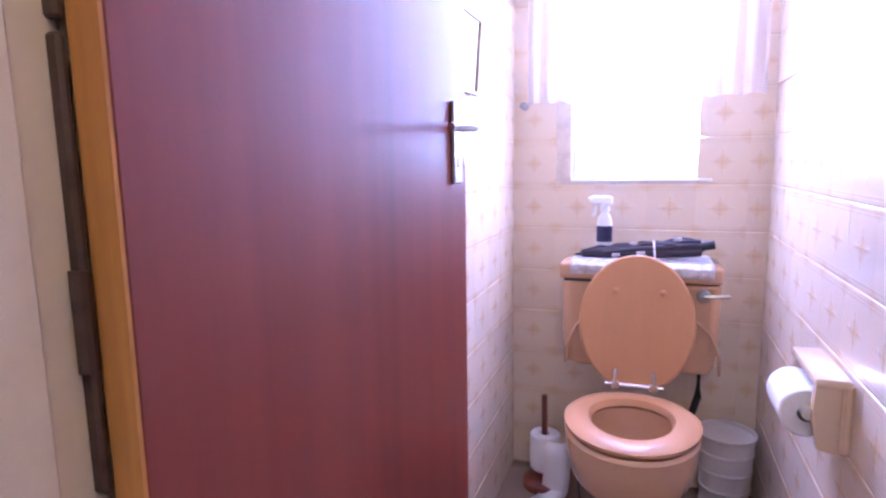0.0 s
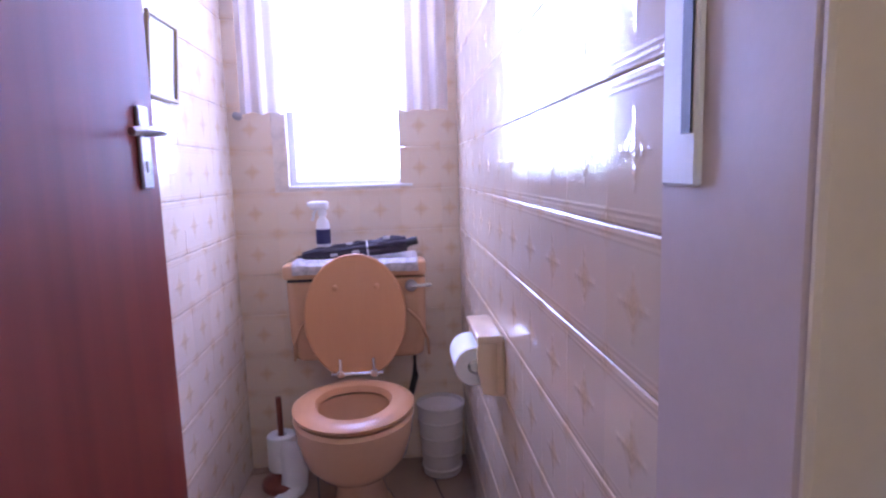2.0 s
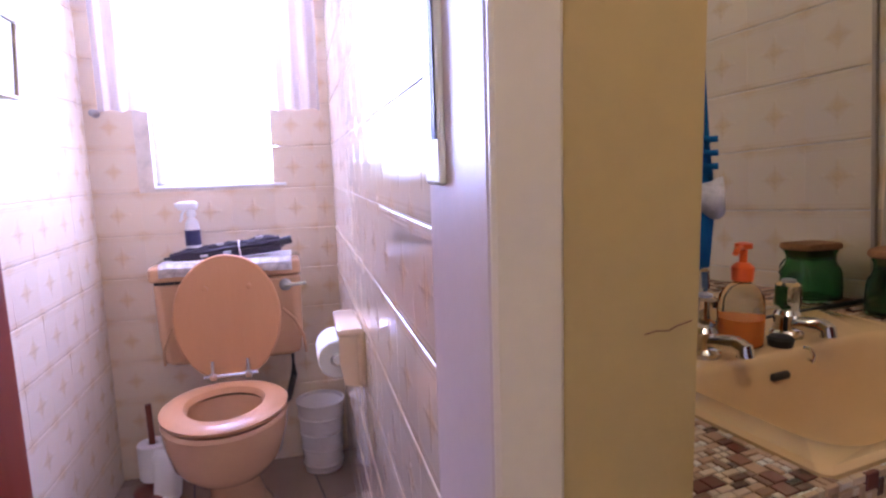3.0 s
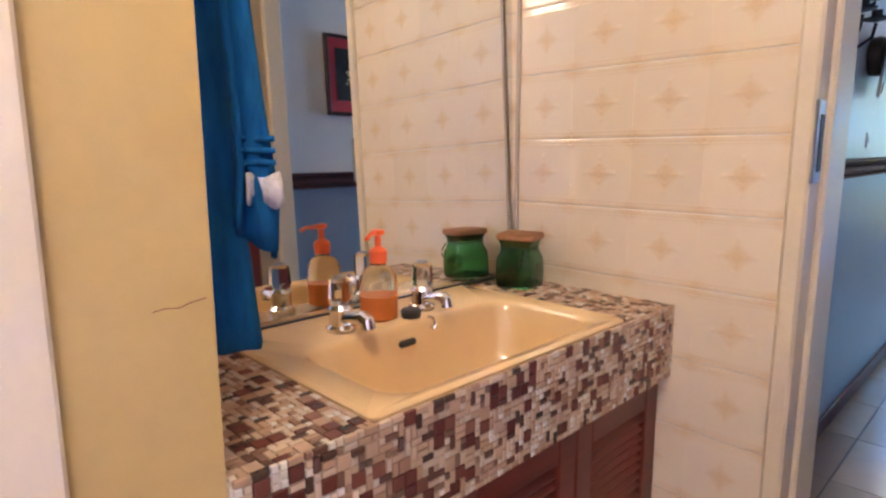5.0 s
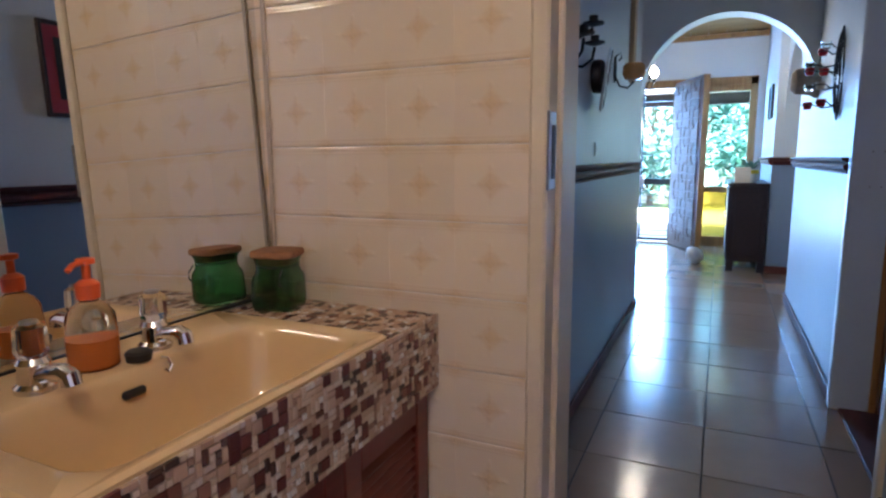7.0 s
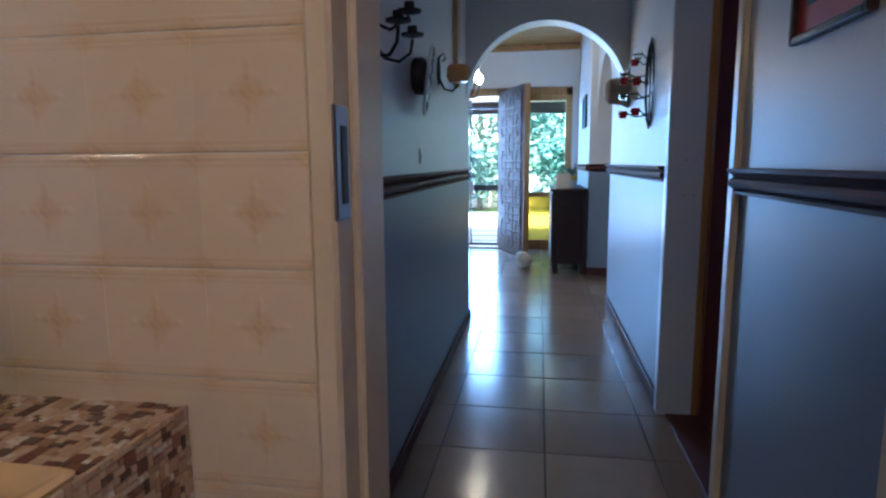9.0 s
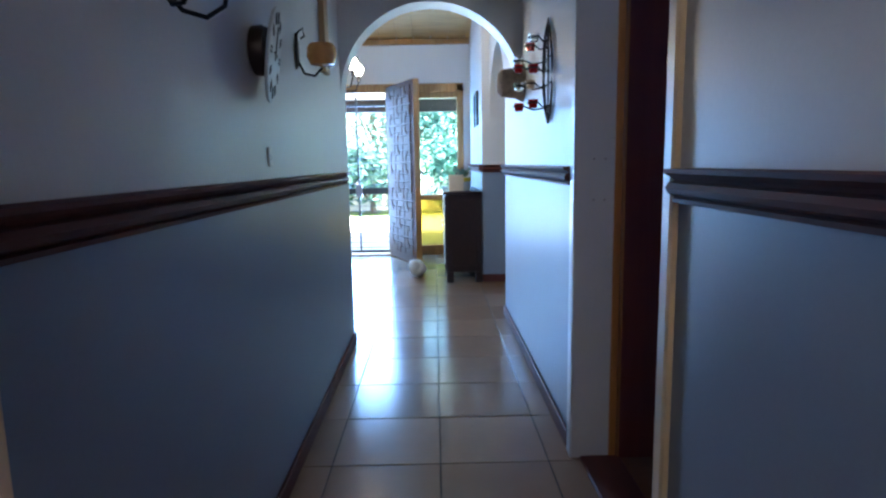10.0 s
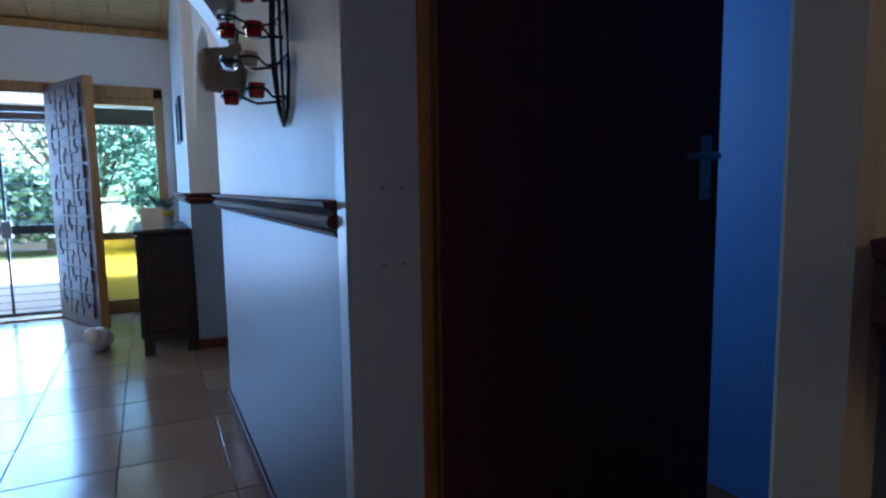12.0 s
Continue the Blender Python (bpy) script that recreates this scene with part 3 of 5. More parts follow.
def skirting(name, x0, x1, y, side, m=Matrix()):
    bm = boxed(x0, x1, min(y, y + side * 0.014), max(y, y + side * 0.014), 0, 0.07, bevel=0.004)
    return setting(name, bm, "rail", "dark wooden skirting board", "skirting", m)


rail("trim_rail_north", 1.47, ARCH, WN, -1, base=1.010)
rail("trim_rail_south", 3.30, 5.42, WS, 1)
rail("trim_rail_south_near", 1.47, 2.342, WS, 1)
rail("trim_rail_hall", 6.64, 8.38, WS + 0.07, 1)
rail("trim_rail_reveal", -WS - 0.07, -WS + 0.15, 6.64, -1, Matrix.Rotation(radians(-90), 4, "Z"))
skirting("baseboard_north", 1.47, ARCH + 0.18, WN, -1)
skirting("baseboard_south", 3.32, 5.42, WS, 1)
skirting("baseboard_south_near", 1.47, 2.342, WS, 1)
skirting("baseboard_hall", 6.64, 8.38, WS + 0.07, 1)
setting("baseboard_reveal", boxed(6.626, 6.64, -0.68, WS + 0.07, 0, 0.07, bevel=0.004), "rail", "dark wooden skirting board", "skirting")

# ---- structure: wash lobby ----
EAST, NORTH, VTOP = 1.29, 0.90, 0.806
setting("wall_lobby_cross", boxed(EAST + 0.002, 1.46, 0.29, 1.05, 0, H), "upper", "pale wall between wash lobby and corridor", "wall")
setting("wall_lobby_cross_south", boxed(EAST, 1.46, -0.90, -0.50, 0, H), "cream", "cream wall stub beside the lobby door", "wall")
setting("wall_lobby_lintel", boxed(EAST, 1.46, -0.50, 0.29, 2.06, H), "cream", "cream wall above the lobby door", "wall")
setting("wall_lobby_north", boxed(0.36, 1.46, NORTH + 0.03, NORTH + 0.15, 0, H), "cream", "wall behind the wash basin", "wall")
setting("wall_lobby_south", boxed(-1.2, EAST, -0.90, -0.75, 0, H), "upper", "plain wall closing the lobby", "wall")
setting("wall_lobby_west", boxed(-1.2, -1.05, -0.90, 0.9, 0, H), "upper", "plain wall closing the lobby", "wall")


setting("trim_corner", boxed(1.2825, 1.2905, 0.888, 0.8985, VTOP, 2.1, bevel=0.002), "corner_strip", "brown-grey corner bead beside the mirror", "trim")


def gauge(x, y):
    v = TM @ Vector((x, y, 0))
    return (v.x, v.y)


TL, TR, TB, TF = -0.479, 0.3365, 2.32, 0.615  # toilet: left, right, back, front
inv = TM.inverted()
# partition between toilet and wash basin
pt = [gauge(0.340, 0.440), (0.352, 0.487), (0.352, 0.93), (0.56, 2.50), gauge(TR + 0.01, TB + 0.1), gauge(TR + 0.01, 0.45)]
setting("wall_partition", prism(bmesh.new(), pt, 0, H), "ochre", "ochre painted partition beside the wash basin", "wall")
setting("wall_toilet_back", (lambda bm: [box(bm, *b) for b in ((TL - 0.1, -0.279, TB + 0.002, TB + 0.18, 0, H), (0.168, TR + 0.01, TB + 0.002, TB + 0.18, 0, H), (-0.279, 0.168, TB + 0.002, TB + 0.18, 0, 1.058), (-0.279, 0.168, TB + 0.002, TB + 0.18, 2.2, H))] and bm)(bmesh.new()), "grout", "tiled back wall of the toilet with its window", "wall", TM)
setting("wall_toilet_left", boxed(TL - 0.12, TL - 0.002, 0.44, TB + 0.18, 0, H), "grout", "tiled side wall of the toilet", "wall", TM)
setting("wall_toilet_right", boxed(TR + 0.002, TR + 0.02, TF, TB + 0.1, 0, H), "grout", "tiled side wall of the toilet", "wall", TM)
setting("wall_toilet_front", boxed(-1.25, -0.528, 0.44, 0.60, 0, H), "upper", "pale wall beside the toilet door", "wall", TM)
setting("wall_toilet_lintel", boxed(-0.528, 0.335, 0.44, 0.60, 2.11, H), "upper", "pale wall above the toilet door", "wall", TM)
# floors
setting("floor", boxed(-1.3, FX + 0.2, -3.0, 2.8, -0.128, -0.006), "floor_grout", "floor bed under the tiles", "floor")
setting("floor_bedroom", boxed(1.55, 4.5, -2.02, WS - WT - 0.01, -0.006, 0.008), "carpet", "brown carpet of the bedroom", "carpet")
setting("threshold_bedroom", boxed(2.406, 3.225, WS - WT - 0.02, WS - 0.02, -0.004, 0.012, bevel=0.004), "rail", "dark wooden threshold of the bedroom door", "threshold")


# ---- doors ----
def door_leaf(name, label, w, h, th, material, edge, m, handle_z=1.16, knob_side=1, orange_hinge=False):
    """A flush door, hinge edge on the local z axis, leaf along +x, with lever handles on plates."""
    d = thing(name, label, "door", m)
    d["kind"] = "structure"
    part("leaf", boxed(0, w, -th, 0, 0.008, h, bevel=0.002), material, d)
    part("edge_strip", boxed(-0.004, 0.0, -th + 0.001, -0.001, 0.008, h), edge, d, "bare wood hinge edge")
    for s, y in ((1, 0.0), (-1, -th)):
        hd = part("handle", boxed(w - 0.075, w - 0.035, min(y, y + s * 0.008), max(y, y + s * 0.008), handle_z - 0.07, handle_z + 0.085, bevel=0.003), "steel", d, "worn steel lever handle on a long plate")
        lv = bmesh.new()
        tube(lv, (w - 0.055, y, handle_z + 0.035), (w - 0.055, y + s * 0.045, handle_z + 0.035), 0.008)
        wire(lv, [(w - 0.052, y + s * 0.042, handle_z + 0.035), (w - 0.09, y + s * 0.044, handle_z + 0.036), (w - 0.13, y + s * 0.046, handle_z + 0.034), (w - 0.165, y + s * 0.040, handle_z + 0.030)], 0.008)
        part("lever", lv, "steel", hd)
        part("keyhole", boxed(w - 0.060, w - 0.050, min(y + s * 0.007, y + s * 0.0095), max(y + s * 0.007, y + s * 0.0095), handle_z - 0.04, handle_z - 0.018), "plastic", hd)
    for z in (0.25, 1.0, 1.8):
        part("hinge", tube(bmesh.new(), (-0.012, 0.004, z - 0.045), (-0.012, 0.004, z + 0.045), 0.009, 10), "hinge", d, "brown butt hinge")
    return d


door_leaf("door_1", "red-brown veneered toilet door standing open", 0.765, 2.03, 0.04, "mahogany", "orange_wood", TM @ pose(-0.462, 0.612, 0, 0, 0, 85.6))


def frame_post(bm, x0, x1, y0, y1, z1=2.06):
    box(bm, x0, x1, y0, y1, 0, z1, bevel=0.004)


# toilet door frame
fr = thing("door_frame", "cream painted steel door frame of the toilet", "door frame", TM)
fr["kind"] = "structure"
bm = bmesh.new(); box(bm, -0.53, -0.474, 0.425, 0.612, 0, 2.07, bevel=0.004); box(bm, -0.478, -0.468, 0.425, 0.565, 0, 2.06, bevel=0.003)
part("jamb", bm, "cream", fr)
bm = bmesh.new()
for k in range(5):
    box(bm, -0.480, -0.461, 0.598, 0.6075, 0.02 + k * 0.41, 0.42 + k * 0.41, bevel=0.003)
part("hinge_rebate", bm, "hinge", fr, "dark brown notched strip at the hinge rebate")
bm = bmesh.new(); box(bm, 0.327, 0.345, 0.436, TF, 0, 2.07, bevel=0.004);
part("jamb", bm, "pink_jamb", fr)
part("architrave", boxed(0.327, 0.378, 0.428, 0.437, 0, 2.07, bevel=0.003), "cream", fr, "cream front edge of the frame")
bm = bmesh.new(); box(bm, 0.321, 0.328, 0.548, 0.601, 1.092, 1.285, bevel=0.002)
st = part("strike_plate", bm, "plastic", fr, "pale painted strike plate")
part("latch_slot", boxed(0.3195, 0.3212, 0.553, 0.567, 1.13, 1.25), "black", st)
part("head", boxed(-0.53, 0.378, 0.425, 0.60, 2.06, 2.10, bevel=0.004), "cream", fr)

# lobby door frame and leaf
fr = thing("door_frame", "cream painted frame between lobby and corridor", "door frame")
fr["kind"] = "structure"
bm = bmesh.new(); box(bm, EAST - 0.010, 1.350, 0.262, 0.297, 0, 2.07, bevel=0.006); box(bm, 1.350, 1.475, 0.253, 0.297, 0, 2.07, bevel=0.005); box(bm, 1.462, 1.478, 0.255, 0.33, 0, 2.07, bevel=0.004)
part("jamb", bm, "cream", fr)
bm = bmesh.new(); box(bm, EAST - 0.013, EAST + 0.034, 0.2575, 0.263, 1.055, 1.195, bevel=0.002)
st = part("strike_plate", bm, "steel", fr, "worn steel strike plate")
part("latch_slot", boxed(EAST + 0.004, EAST + 0.024, 0.2558, 0.2582, 1.075, 1.170), "black", st)
bm = bmesh.new(); box(bm, EAST - 0.004, 1.475, -0.52, -0.485, 0, 2.07, bevel=0.006); box(bm, 1.395, 1.475, -0.49, -0.465, 0, 2.07, bevel=0.005)
part("jamb", bm, "cream", fr)
part("head", boxed(EAST - 0.004, 1.475, -0.52, 0.297, 2.05, 2.10, bevel=0.006), "cream", fr)
door_leaf("door_2", "red-brown veneered lobby door standing open", 0.76, 2.03, 0.04, "mahogany", "orange_wood", pose(EAST - 0.012, -0.475, 0, 0, 0, 180))

# bedroom door
fr = thing("door_frame", "white painted frame of the bedroom door", "door frame")
fr["kind"] = "structure"
bm = bmesh.new(); box(bm, 3.225, 3.29, WS - WT - 0.005, WS + 0.018, 0, 2.08, bevel=0.006)
part("jamb", bm, "white_jamb", fr)
bm = bmesh.new(); box(bm, 2.355, 2.405, WS - WT - 0.005, WS + 0.018, 0, 2.08, bevel=0.006)
part("jamb", bm, "cream", fr)
part("head", boxed(2.355, 3.29, WS - WT - 0.005, WS + 0.018, 2.05, 2.10, bevel=0.006), "white_jamb", fr)
bm = bmesh.new()
for z in (1.13, 0.985):
    for y in (-0.585, -0.625):
        tube(bm, (3.222, y, z), (3.226, y, z), 0.004, 8)
part("screw_heads", bm, "steel", fr)
part("door_stop", boxed(3.218, 3.226, WS - WT - 0.004, WS - WT + 0.022, 0, 2.05, bevel=0.002), "orange_wood", fr, "orange wood stop strip")
door_leaf("door_3", "dark brown bedroom door standing open into its room", 0.78, 2.03, 0.04, "dark_door", "orange_wood", pose(3.245, WS - WT - 0.012, 0, 0, 0, -90) @ Matrix.Translation((0, -0.0, 0)))
setting("wall_bedroom_west", boxed(1.4, 1.55, -2.02, WS - WT, 0, H), "soft_blue", "blue wall of the dim bedroom", "wall")
setting("wall_bedroom_east", boxed(4.5, 4.65, -2.02, WS - WT, 0, H), "soft_blue", "blue wall of the dim bedroom", "wall")
setting("wall_bedroom_south", boxed(1.4, 4.65, -2.17, -2.02, 0, H), "soft_blue", "blue wall of the dim bedroom", "wall")
setting("ceiling_bedroom", boxed(1.4, 4.65, -2.17, -1.2, H, H + 0.1), "plaster", "white bedroom ceiling", "ceiling")

# ---- toilet room ----
def toilet():
    t = thing("toilet", "beige china toilet with a raised beech seat lid", "toilet", TM @ pose(-0.045, 0, 0))
    bm = bmesh.new()
    n = 40
    def ring(z, cx, cy, rx, ryf, ryb):
        out = []
        for k in range(n):
            a = 2 * math.pi * k / n
            c, s = math.cos(a), math.sin(a)
            out.append(bm.verts.new((cx + rx * c, cy + (ryb if s > 0 else ryf) * s, z)))
        return out
    prof = [(0.0, 1.97, 0.115, 0.20, 0.17), (0.02, 1.97, 0.11, 0.195, 0.165), (0.05, 1.96, 0.086, 0.165, 0.15), (0.15, 1.95, 0.080, 0.15, 0.155), (0.205, 1.93, 0.092, 0.16, 0.165), (0.235, 1.89, 0.135, 0.185, 0.17), (0.28, 1.868, 0.160, 0.205, 0.17), (0.35, 1.862, 0.176, 0.213, 0.175), (0.395, 1.86, 0.180, 0.216, 0.178), (0.405, 1.86, 0.172, 0.208, 0.17), (0.405, 1.86, 0.115, 0.15, 0.115), (0.36, 1.86, 0.112, 0.145, 0.112), (0.27, 1.88, 0.085, 0.11, 0.09), (0.22, 1.90, 0.05, 0.06, 0.05)]
    rings = [ring(z, 0, cy, rx, rf, rb) for z, cy, rx, rf, rb in prof]
    for u, v in zip(rings, rings[1:]):
        for k in range(n):
            bm.faces.new((u[k], u[(k + 1) % n], v[(k + 1) % n], v[k]))
    bm.faces.new(rings[0][::-1]); bm.faces.new(rings[-1])
    part("bowl", bm, "beige", t)
    part("water", lathe(bmesh.new(), [(0.001, 0.262), (0.088, 0.262)], 24, Matrix.Translation((0, 1.88, 0))), "clear", t)
    # seat ring
    bm = bmesh.new()
    sect = [(0.0, 0.006), (0.012, 0.0), (0.048, 0.0), (0.062, 0.006), (0.064, 0.016), (0.052, 0.026), (0.03, 0.028), (0.008, 0.024)]
    rr = []
    for k in range(48):
        a = 2 * math.pi * k / 48
        c, s = math.cos(a), math.sin(a)
        ring_ = []
        for d, h in sect:
            r1, rf, rb = 0.106 + d * 1.18, 0.140 + d * 1.2, 0.108 + d * 1.1
            ring_.append(bm.verts.new((r1 * c, 1.862 + (rb if s > 0 else rf) * s, 0.408 + h)))
        rr.append(ring_)
    for k in range(48):
        u, v = rr[k], rr[(k + 1) % 48]
        for i in range(len(sect)):
            j = (i + 1) % len(sect)
            bm.faces.new((u[i], u[j], v[j], v[i]))
    part("seat", bm, "seat", t, "pale beech seat ring")
    # lid, raised against the cistern
    out = []
    for k in range(40):
        a = 2 * math.pi * k / 40
        c, s = math.cos(a), math.sin(a)
        w = 0.170 * (1.0 - (0.24 * max(0, -s) ** 2)) * (1 - 0.05 * max(0, s))
        out.append((w * (c if s > 0 else math.copysign(abs(c) ** 0.5, c)), 0.205 + (0.205 if s > 0 else 0.20) * (abs(s) ** 0.92) * (1 if s > 0 else -1)))
    lid = part("lid", prism(bmesh.new(), out, 0, 0.018), "seat", t, "raised oval beech lid", Matrix.Translation((0.0, 2.062, 0.435)) @ Matrix.Rotation(radians(82), 4, "X"))
    b = lid.modifiers.new("round", "BEVEL")
    b.width, b.segments = 0.006, 2
    for x in (-0.062, 0.075):
        part("bumper", lathe(bmesh.new(), [(0.009, 0), (0.009, 0.006), (0.005, 0.009)], 14, Matrix.Translation((x * 1.0, 2.075, 0.735)) @ Matrix.Rotation(radians(90), 4, "X")), "seat", t, "small beech-coloured bumper")
    bm = tube(bmesh.new(), (-0.085, 2.048, 0.447), (0.085, 2.048, 0.447), 0.006)
    for x in (-0.055, 0.055):
        box(bm, x - 0.012, x + 0.012, 2.038, 2.058, 0.434, 0.46, bevel=0.003)
        tube(bm, (x, 2.040, 0.447), (x, 2.046, 0.50), 0.006)
    part("hinge_bar", bm, "chrome", t, "chrome hinge bar")
    # cistern
    bm = bmesh.new()
    def cist(z, w, y0):
        return [bm.verts.new((x, y, z)) for x, y in ((-w - 0.02, 2.31), (-w - 0.02, y0 + 0.02), (-w, y0), (w - 0.02, y0), (w, y0 + 0.02), (w, 2.31))]
    lv = [cist(z, w, y) for z, w, y in ((0.46, 0.19, 2.16), (0.475, 0.215, 2.142), (0.56, 0.225, 2.136), (0.75, 0.228, 2.13))]
    for u, v in zip(lv, lv[1:]):
        for k in range(6):
            bm.faces.new((u[k], u[(k + 1) % 6], v[(k + 1) % 6], v[k]))
    bm.faces.new(lv[0][::-1]); bm.faces.new(lv[-1])
    cs = part("cistern", bm, "beige", t, "", Matrix.Translation((0.013, 0, 0)))
    b = cs.modifiers.new("round", "BEVEL"); b.width, b.segments = 0.012, 3
    part("cistern_lid", boxed(-0.24, 0.243, 2.115, 2.312, 0.757, 0.81, bevel=0.012, seg=3), "beige", t, "flat china cistern lid")
    # black strip coloured as the shade in the gap below the cistern lid
    part("gap_shadow", boxed(-0.225, -0.135, 2.1265, 2.135, 0.748, 0.757), "black", t)
    for sgn in (-1, 1):
        bm = wire(bmesh.new(), [(sgn * 0.16, 2.128, 0.64), (sgn * 0.20, 2.126, 0.60), (sgn * 0.228, 2.13, 0.53), (sgn * 0.232, 2.15, 0.47)], 0.005)
        part("rib", bm, "beige", cs)
    bm = lathe(bmesh.new(), [(0.0001, 0), (0.02, 0.0), (0.021, 0.008), (0.014, 0.016), (0.0001, 0.018)], 20, Matrix.Translation((0.190, 2.132, 0.722)) @ Matrix.Rotation(radians(90), 4, "X"))
    wire(bm, [(0.190, 2.112, 0.722), (0.225, 2.110, 0.724), (0.258, 2.112, 0.726)], 0.006)
    part("flush_lever", bm, "steel", t, "chrome flush lever")
    part("flush_pipe", wire(bmesh.new(), [(0.195, 2.24, 0.47), (0.195, 2.24, 0.36), (0.17, 2.22, 0.28), (0.08, 2.1, 0.25)], 0.012), "black", t, "dark flush pipe")
    return t


toilet()


def roll_mesh(r, core, h):
    return lathe(bmesh.new(), [(core, 0), (r - 0.003, 0), (r, 0.004), (r, h - 0.004), (r - 0.003, h), (core, h), (core, 0.002)], 32)


t = thing("toilet_brush_stand", "dark red wooden stand with an upright stick", "stand", TM @ pose(-0.335, 2.18, 0))
part("base", lathe(bmesh.new(), [(0.078, 0), (0.080, 0.012), (0.076, 0.024), (0.062, 0.034), (0.03, 0.045), (0.02, 0.066)], 28), "red_wood", t)
part("stick", tube(bmesh.new(), (0, 0, 0.06), (-0.004, 0, 0.33), 0.010, 14), "red_wood", t)
t = thing("toilet_roll", "white toilet roll on a stick with loose paper", "toilet roll", TM @ pose(-0.335, 2.18, 0.068))
part("roll", roll_mesh(0.052, 0.018, 0.125), "paper", t)
bm = bmesh.new()
path = [(-0.046, 0.118, 0.012), (-0.055, 0.06, 0.014), (-0.057, 0.0, 0.014), (-0.062, -0.045, 0.010), (-0.082, -0.0625, -0.002), (-0.120, -0.0655, -0.030), (-0.165, -0.0655, -0.062), (-0.205, -0.0650, -0.085)]
ra = [[bm.verts.new((-0.022 + 0.03 * j + dx + 0.012, y - 0.006 * math.sin(j * 1.2), z)) for j in range(4)] for y, z, dx in path]
for u, v in zip(ra, ra[1:]):
    for k in range(3):
        bm.faces.new((u[k], u[k + 1], v[k + 1], v[k]))
sh = part("loose_sheet", bm, "paper", t, "trailing sheet of paper")
sh.modifiers.new("thick", "SOLIDIFY").thickness = 0.001
t = thing("waste_bin", "pale grey ribbed plastic bin beside the toilet", "bin", TM @ pose(0.238, 2.215, 0))
pr = [(0.068, 0)]
for k in range(4):
    z = 0.02 + k * 0.06
    pr += [(0.070 + z * 0.055, z), (0.0735 + z * 0.055, z + 0.004), (0.0735 + z * 0.055, z + 0.008), (0.070 + z * 0.055, z + 0.012)]
pr += [(0.085, 0.254), (0.081, 0.254), (0.066, 0.01)]
part("body", lathe(bmesh.new(), pr, 36), "bin", t)
part("rim", lathe(bmesh.new(), [(0.081, 0.2535), (0.086, 0.2535), (0.089, 0.258), (0.089, 0.266), (0.082, 0.266), (0.081, 0.2536)], 36), "bin", t, "rolled plastic rim")

t = thing("toilet_roll_holder", "cream ceramic roll holder on the tiled wall", "roll holder", TM)
bm = bmesh.new()
box(bm, 0.318, 0.336, 1.40, 1.60, 0.60, 0.735, bevel=0.006)
box(bm, 0.272, 0.332, 1.40, 1.60, 0.722, 0.742, bevel=0.008, seg=2)
part("back", bm, "holder", t)
for y in (1.41, 1.575):
    bm = bmesh.new()
    o = [(0.334, 0.735), (0.277, 0.735), (0.275, 0.66), (0.286, 0.605), (0.334, 0.595)]
    prism(bm, o, 0, 0.02, Matrix(((1, 0, 0, 0), (0, 0, 1, y), (0, 1, 0, 0), (0, 0, 0, 1))))
    part("cheek", bm, "holder", t)
part("spindle", tube(bmesh.new(), (0.272, 1.42, 0.665), (0.272, 1.58, 0.665), 0.012), "plastic", t)
t = thing("toilet_roll", "white toilet roll in the wall holder", "toilet roll", TM @ pose(0.272, 1.572, 0.660, 90, 0, 0))
part("roll", roll_mesh(0.046, 0.016, 0.135), "paper", t)

t = thing("cistern_cloth", "crumpled white lace cloth on the cistern", "cloth", TM @ pose(-0.04, 2.2, 0.812))
bm = bmesh.new()
bmesh.ops.create_grid(bm, x_segments=36, y_segments=14, size=0.5, matrix=Matrix.Diagonal((0.42, 0.21, 1, 1)))
for v in bm.verts:
    over = max(0.0, -0.083 - v.co.y)
    v.co.z = 0.004 + 0.006 * abs(noise.noise((v.co.x * 28, v.co.y * 28, 1.0))) - over * 1.9
    v.co.y = max(v.co.y, -0.09) - 0.006 * noise.noise((v.co.x * 40, 3, v.co.z * 20)) * (over > 0)
ob = part("cloth", bm, "lace", t)
ob.modifiers.new("thick", "SOLIDIFY").thickness = 0.002
t = thing("umbrella", "folded black umbrella lying on the cistern", "umbrella", TM @ pose(-0.03, 2.19, 0.845, 0, -5, 1.5))
rnd_u = random.Random(5)
bm = bmesh.new()
for k in range(7):
    a = 2 * math.pi * k / 7
    wire(bm, [(-0.19, 0, 0), (-0.12, 0.010 * math.cos(a), 0.009 * math.sin(a)), (0.0, 0.019 * math.cos(a), 0.017 * math.sin(a)), (0.12, 0.024 * math.cos(a), 0.020 * math.sin(a)), (0.165, 0.022 * math.cos(a), 0.018 * math.sin(a))], 0.0095, 7)
for k in range(16):
    x, a = rnd_u.uniform(-0.14, 0.15), rnd_u.uniform(0, 6.28)
    r = 0.014 + 0.014 * (x + 0.19) / 0.36
    c_ = Vector((x, r * math.cos(a), r * math.sin(a)))
    w_ = [bm.verts.new(c_ + Vector(d_)) for d_ in ((-0.03, 0, 0.002), (0.0, 0.004 * math.cos(a), 0.010), (0.035, 0.006 * math.cos(a), 0.004), (0.01, 0, -0.006))]
    bm.faces.new(w_)
for k in range(22):
    x, a = rnd_u.uniform(-0.16, 0.15), rnd_u.uniform(0.2, 2.9)
    r = 0.012 + 0.016 * (x + 0.19) / 0.36
    wire(bm, [(x - 0.035, r * 0.7 * math.cos(a), r * 0.7 * math.sin(a)), (x, r * 1.25 * math.cos(a), r * 1.25 * math.sin(a)), (x + 0.03, r * math.cos(a), r * math.sin(a))], 0.0065, 6)
part("folds", bm, "umbrella", t)
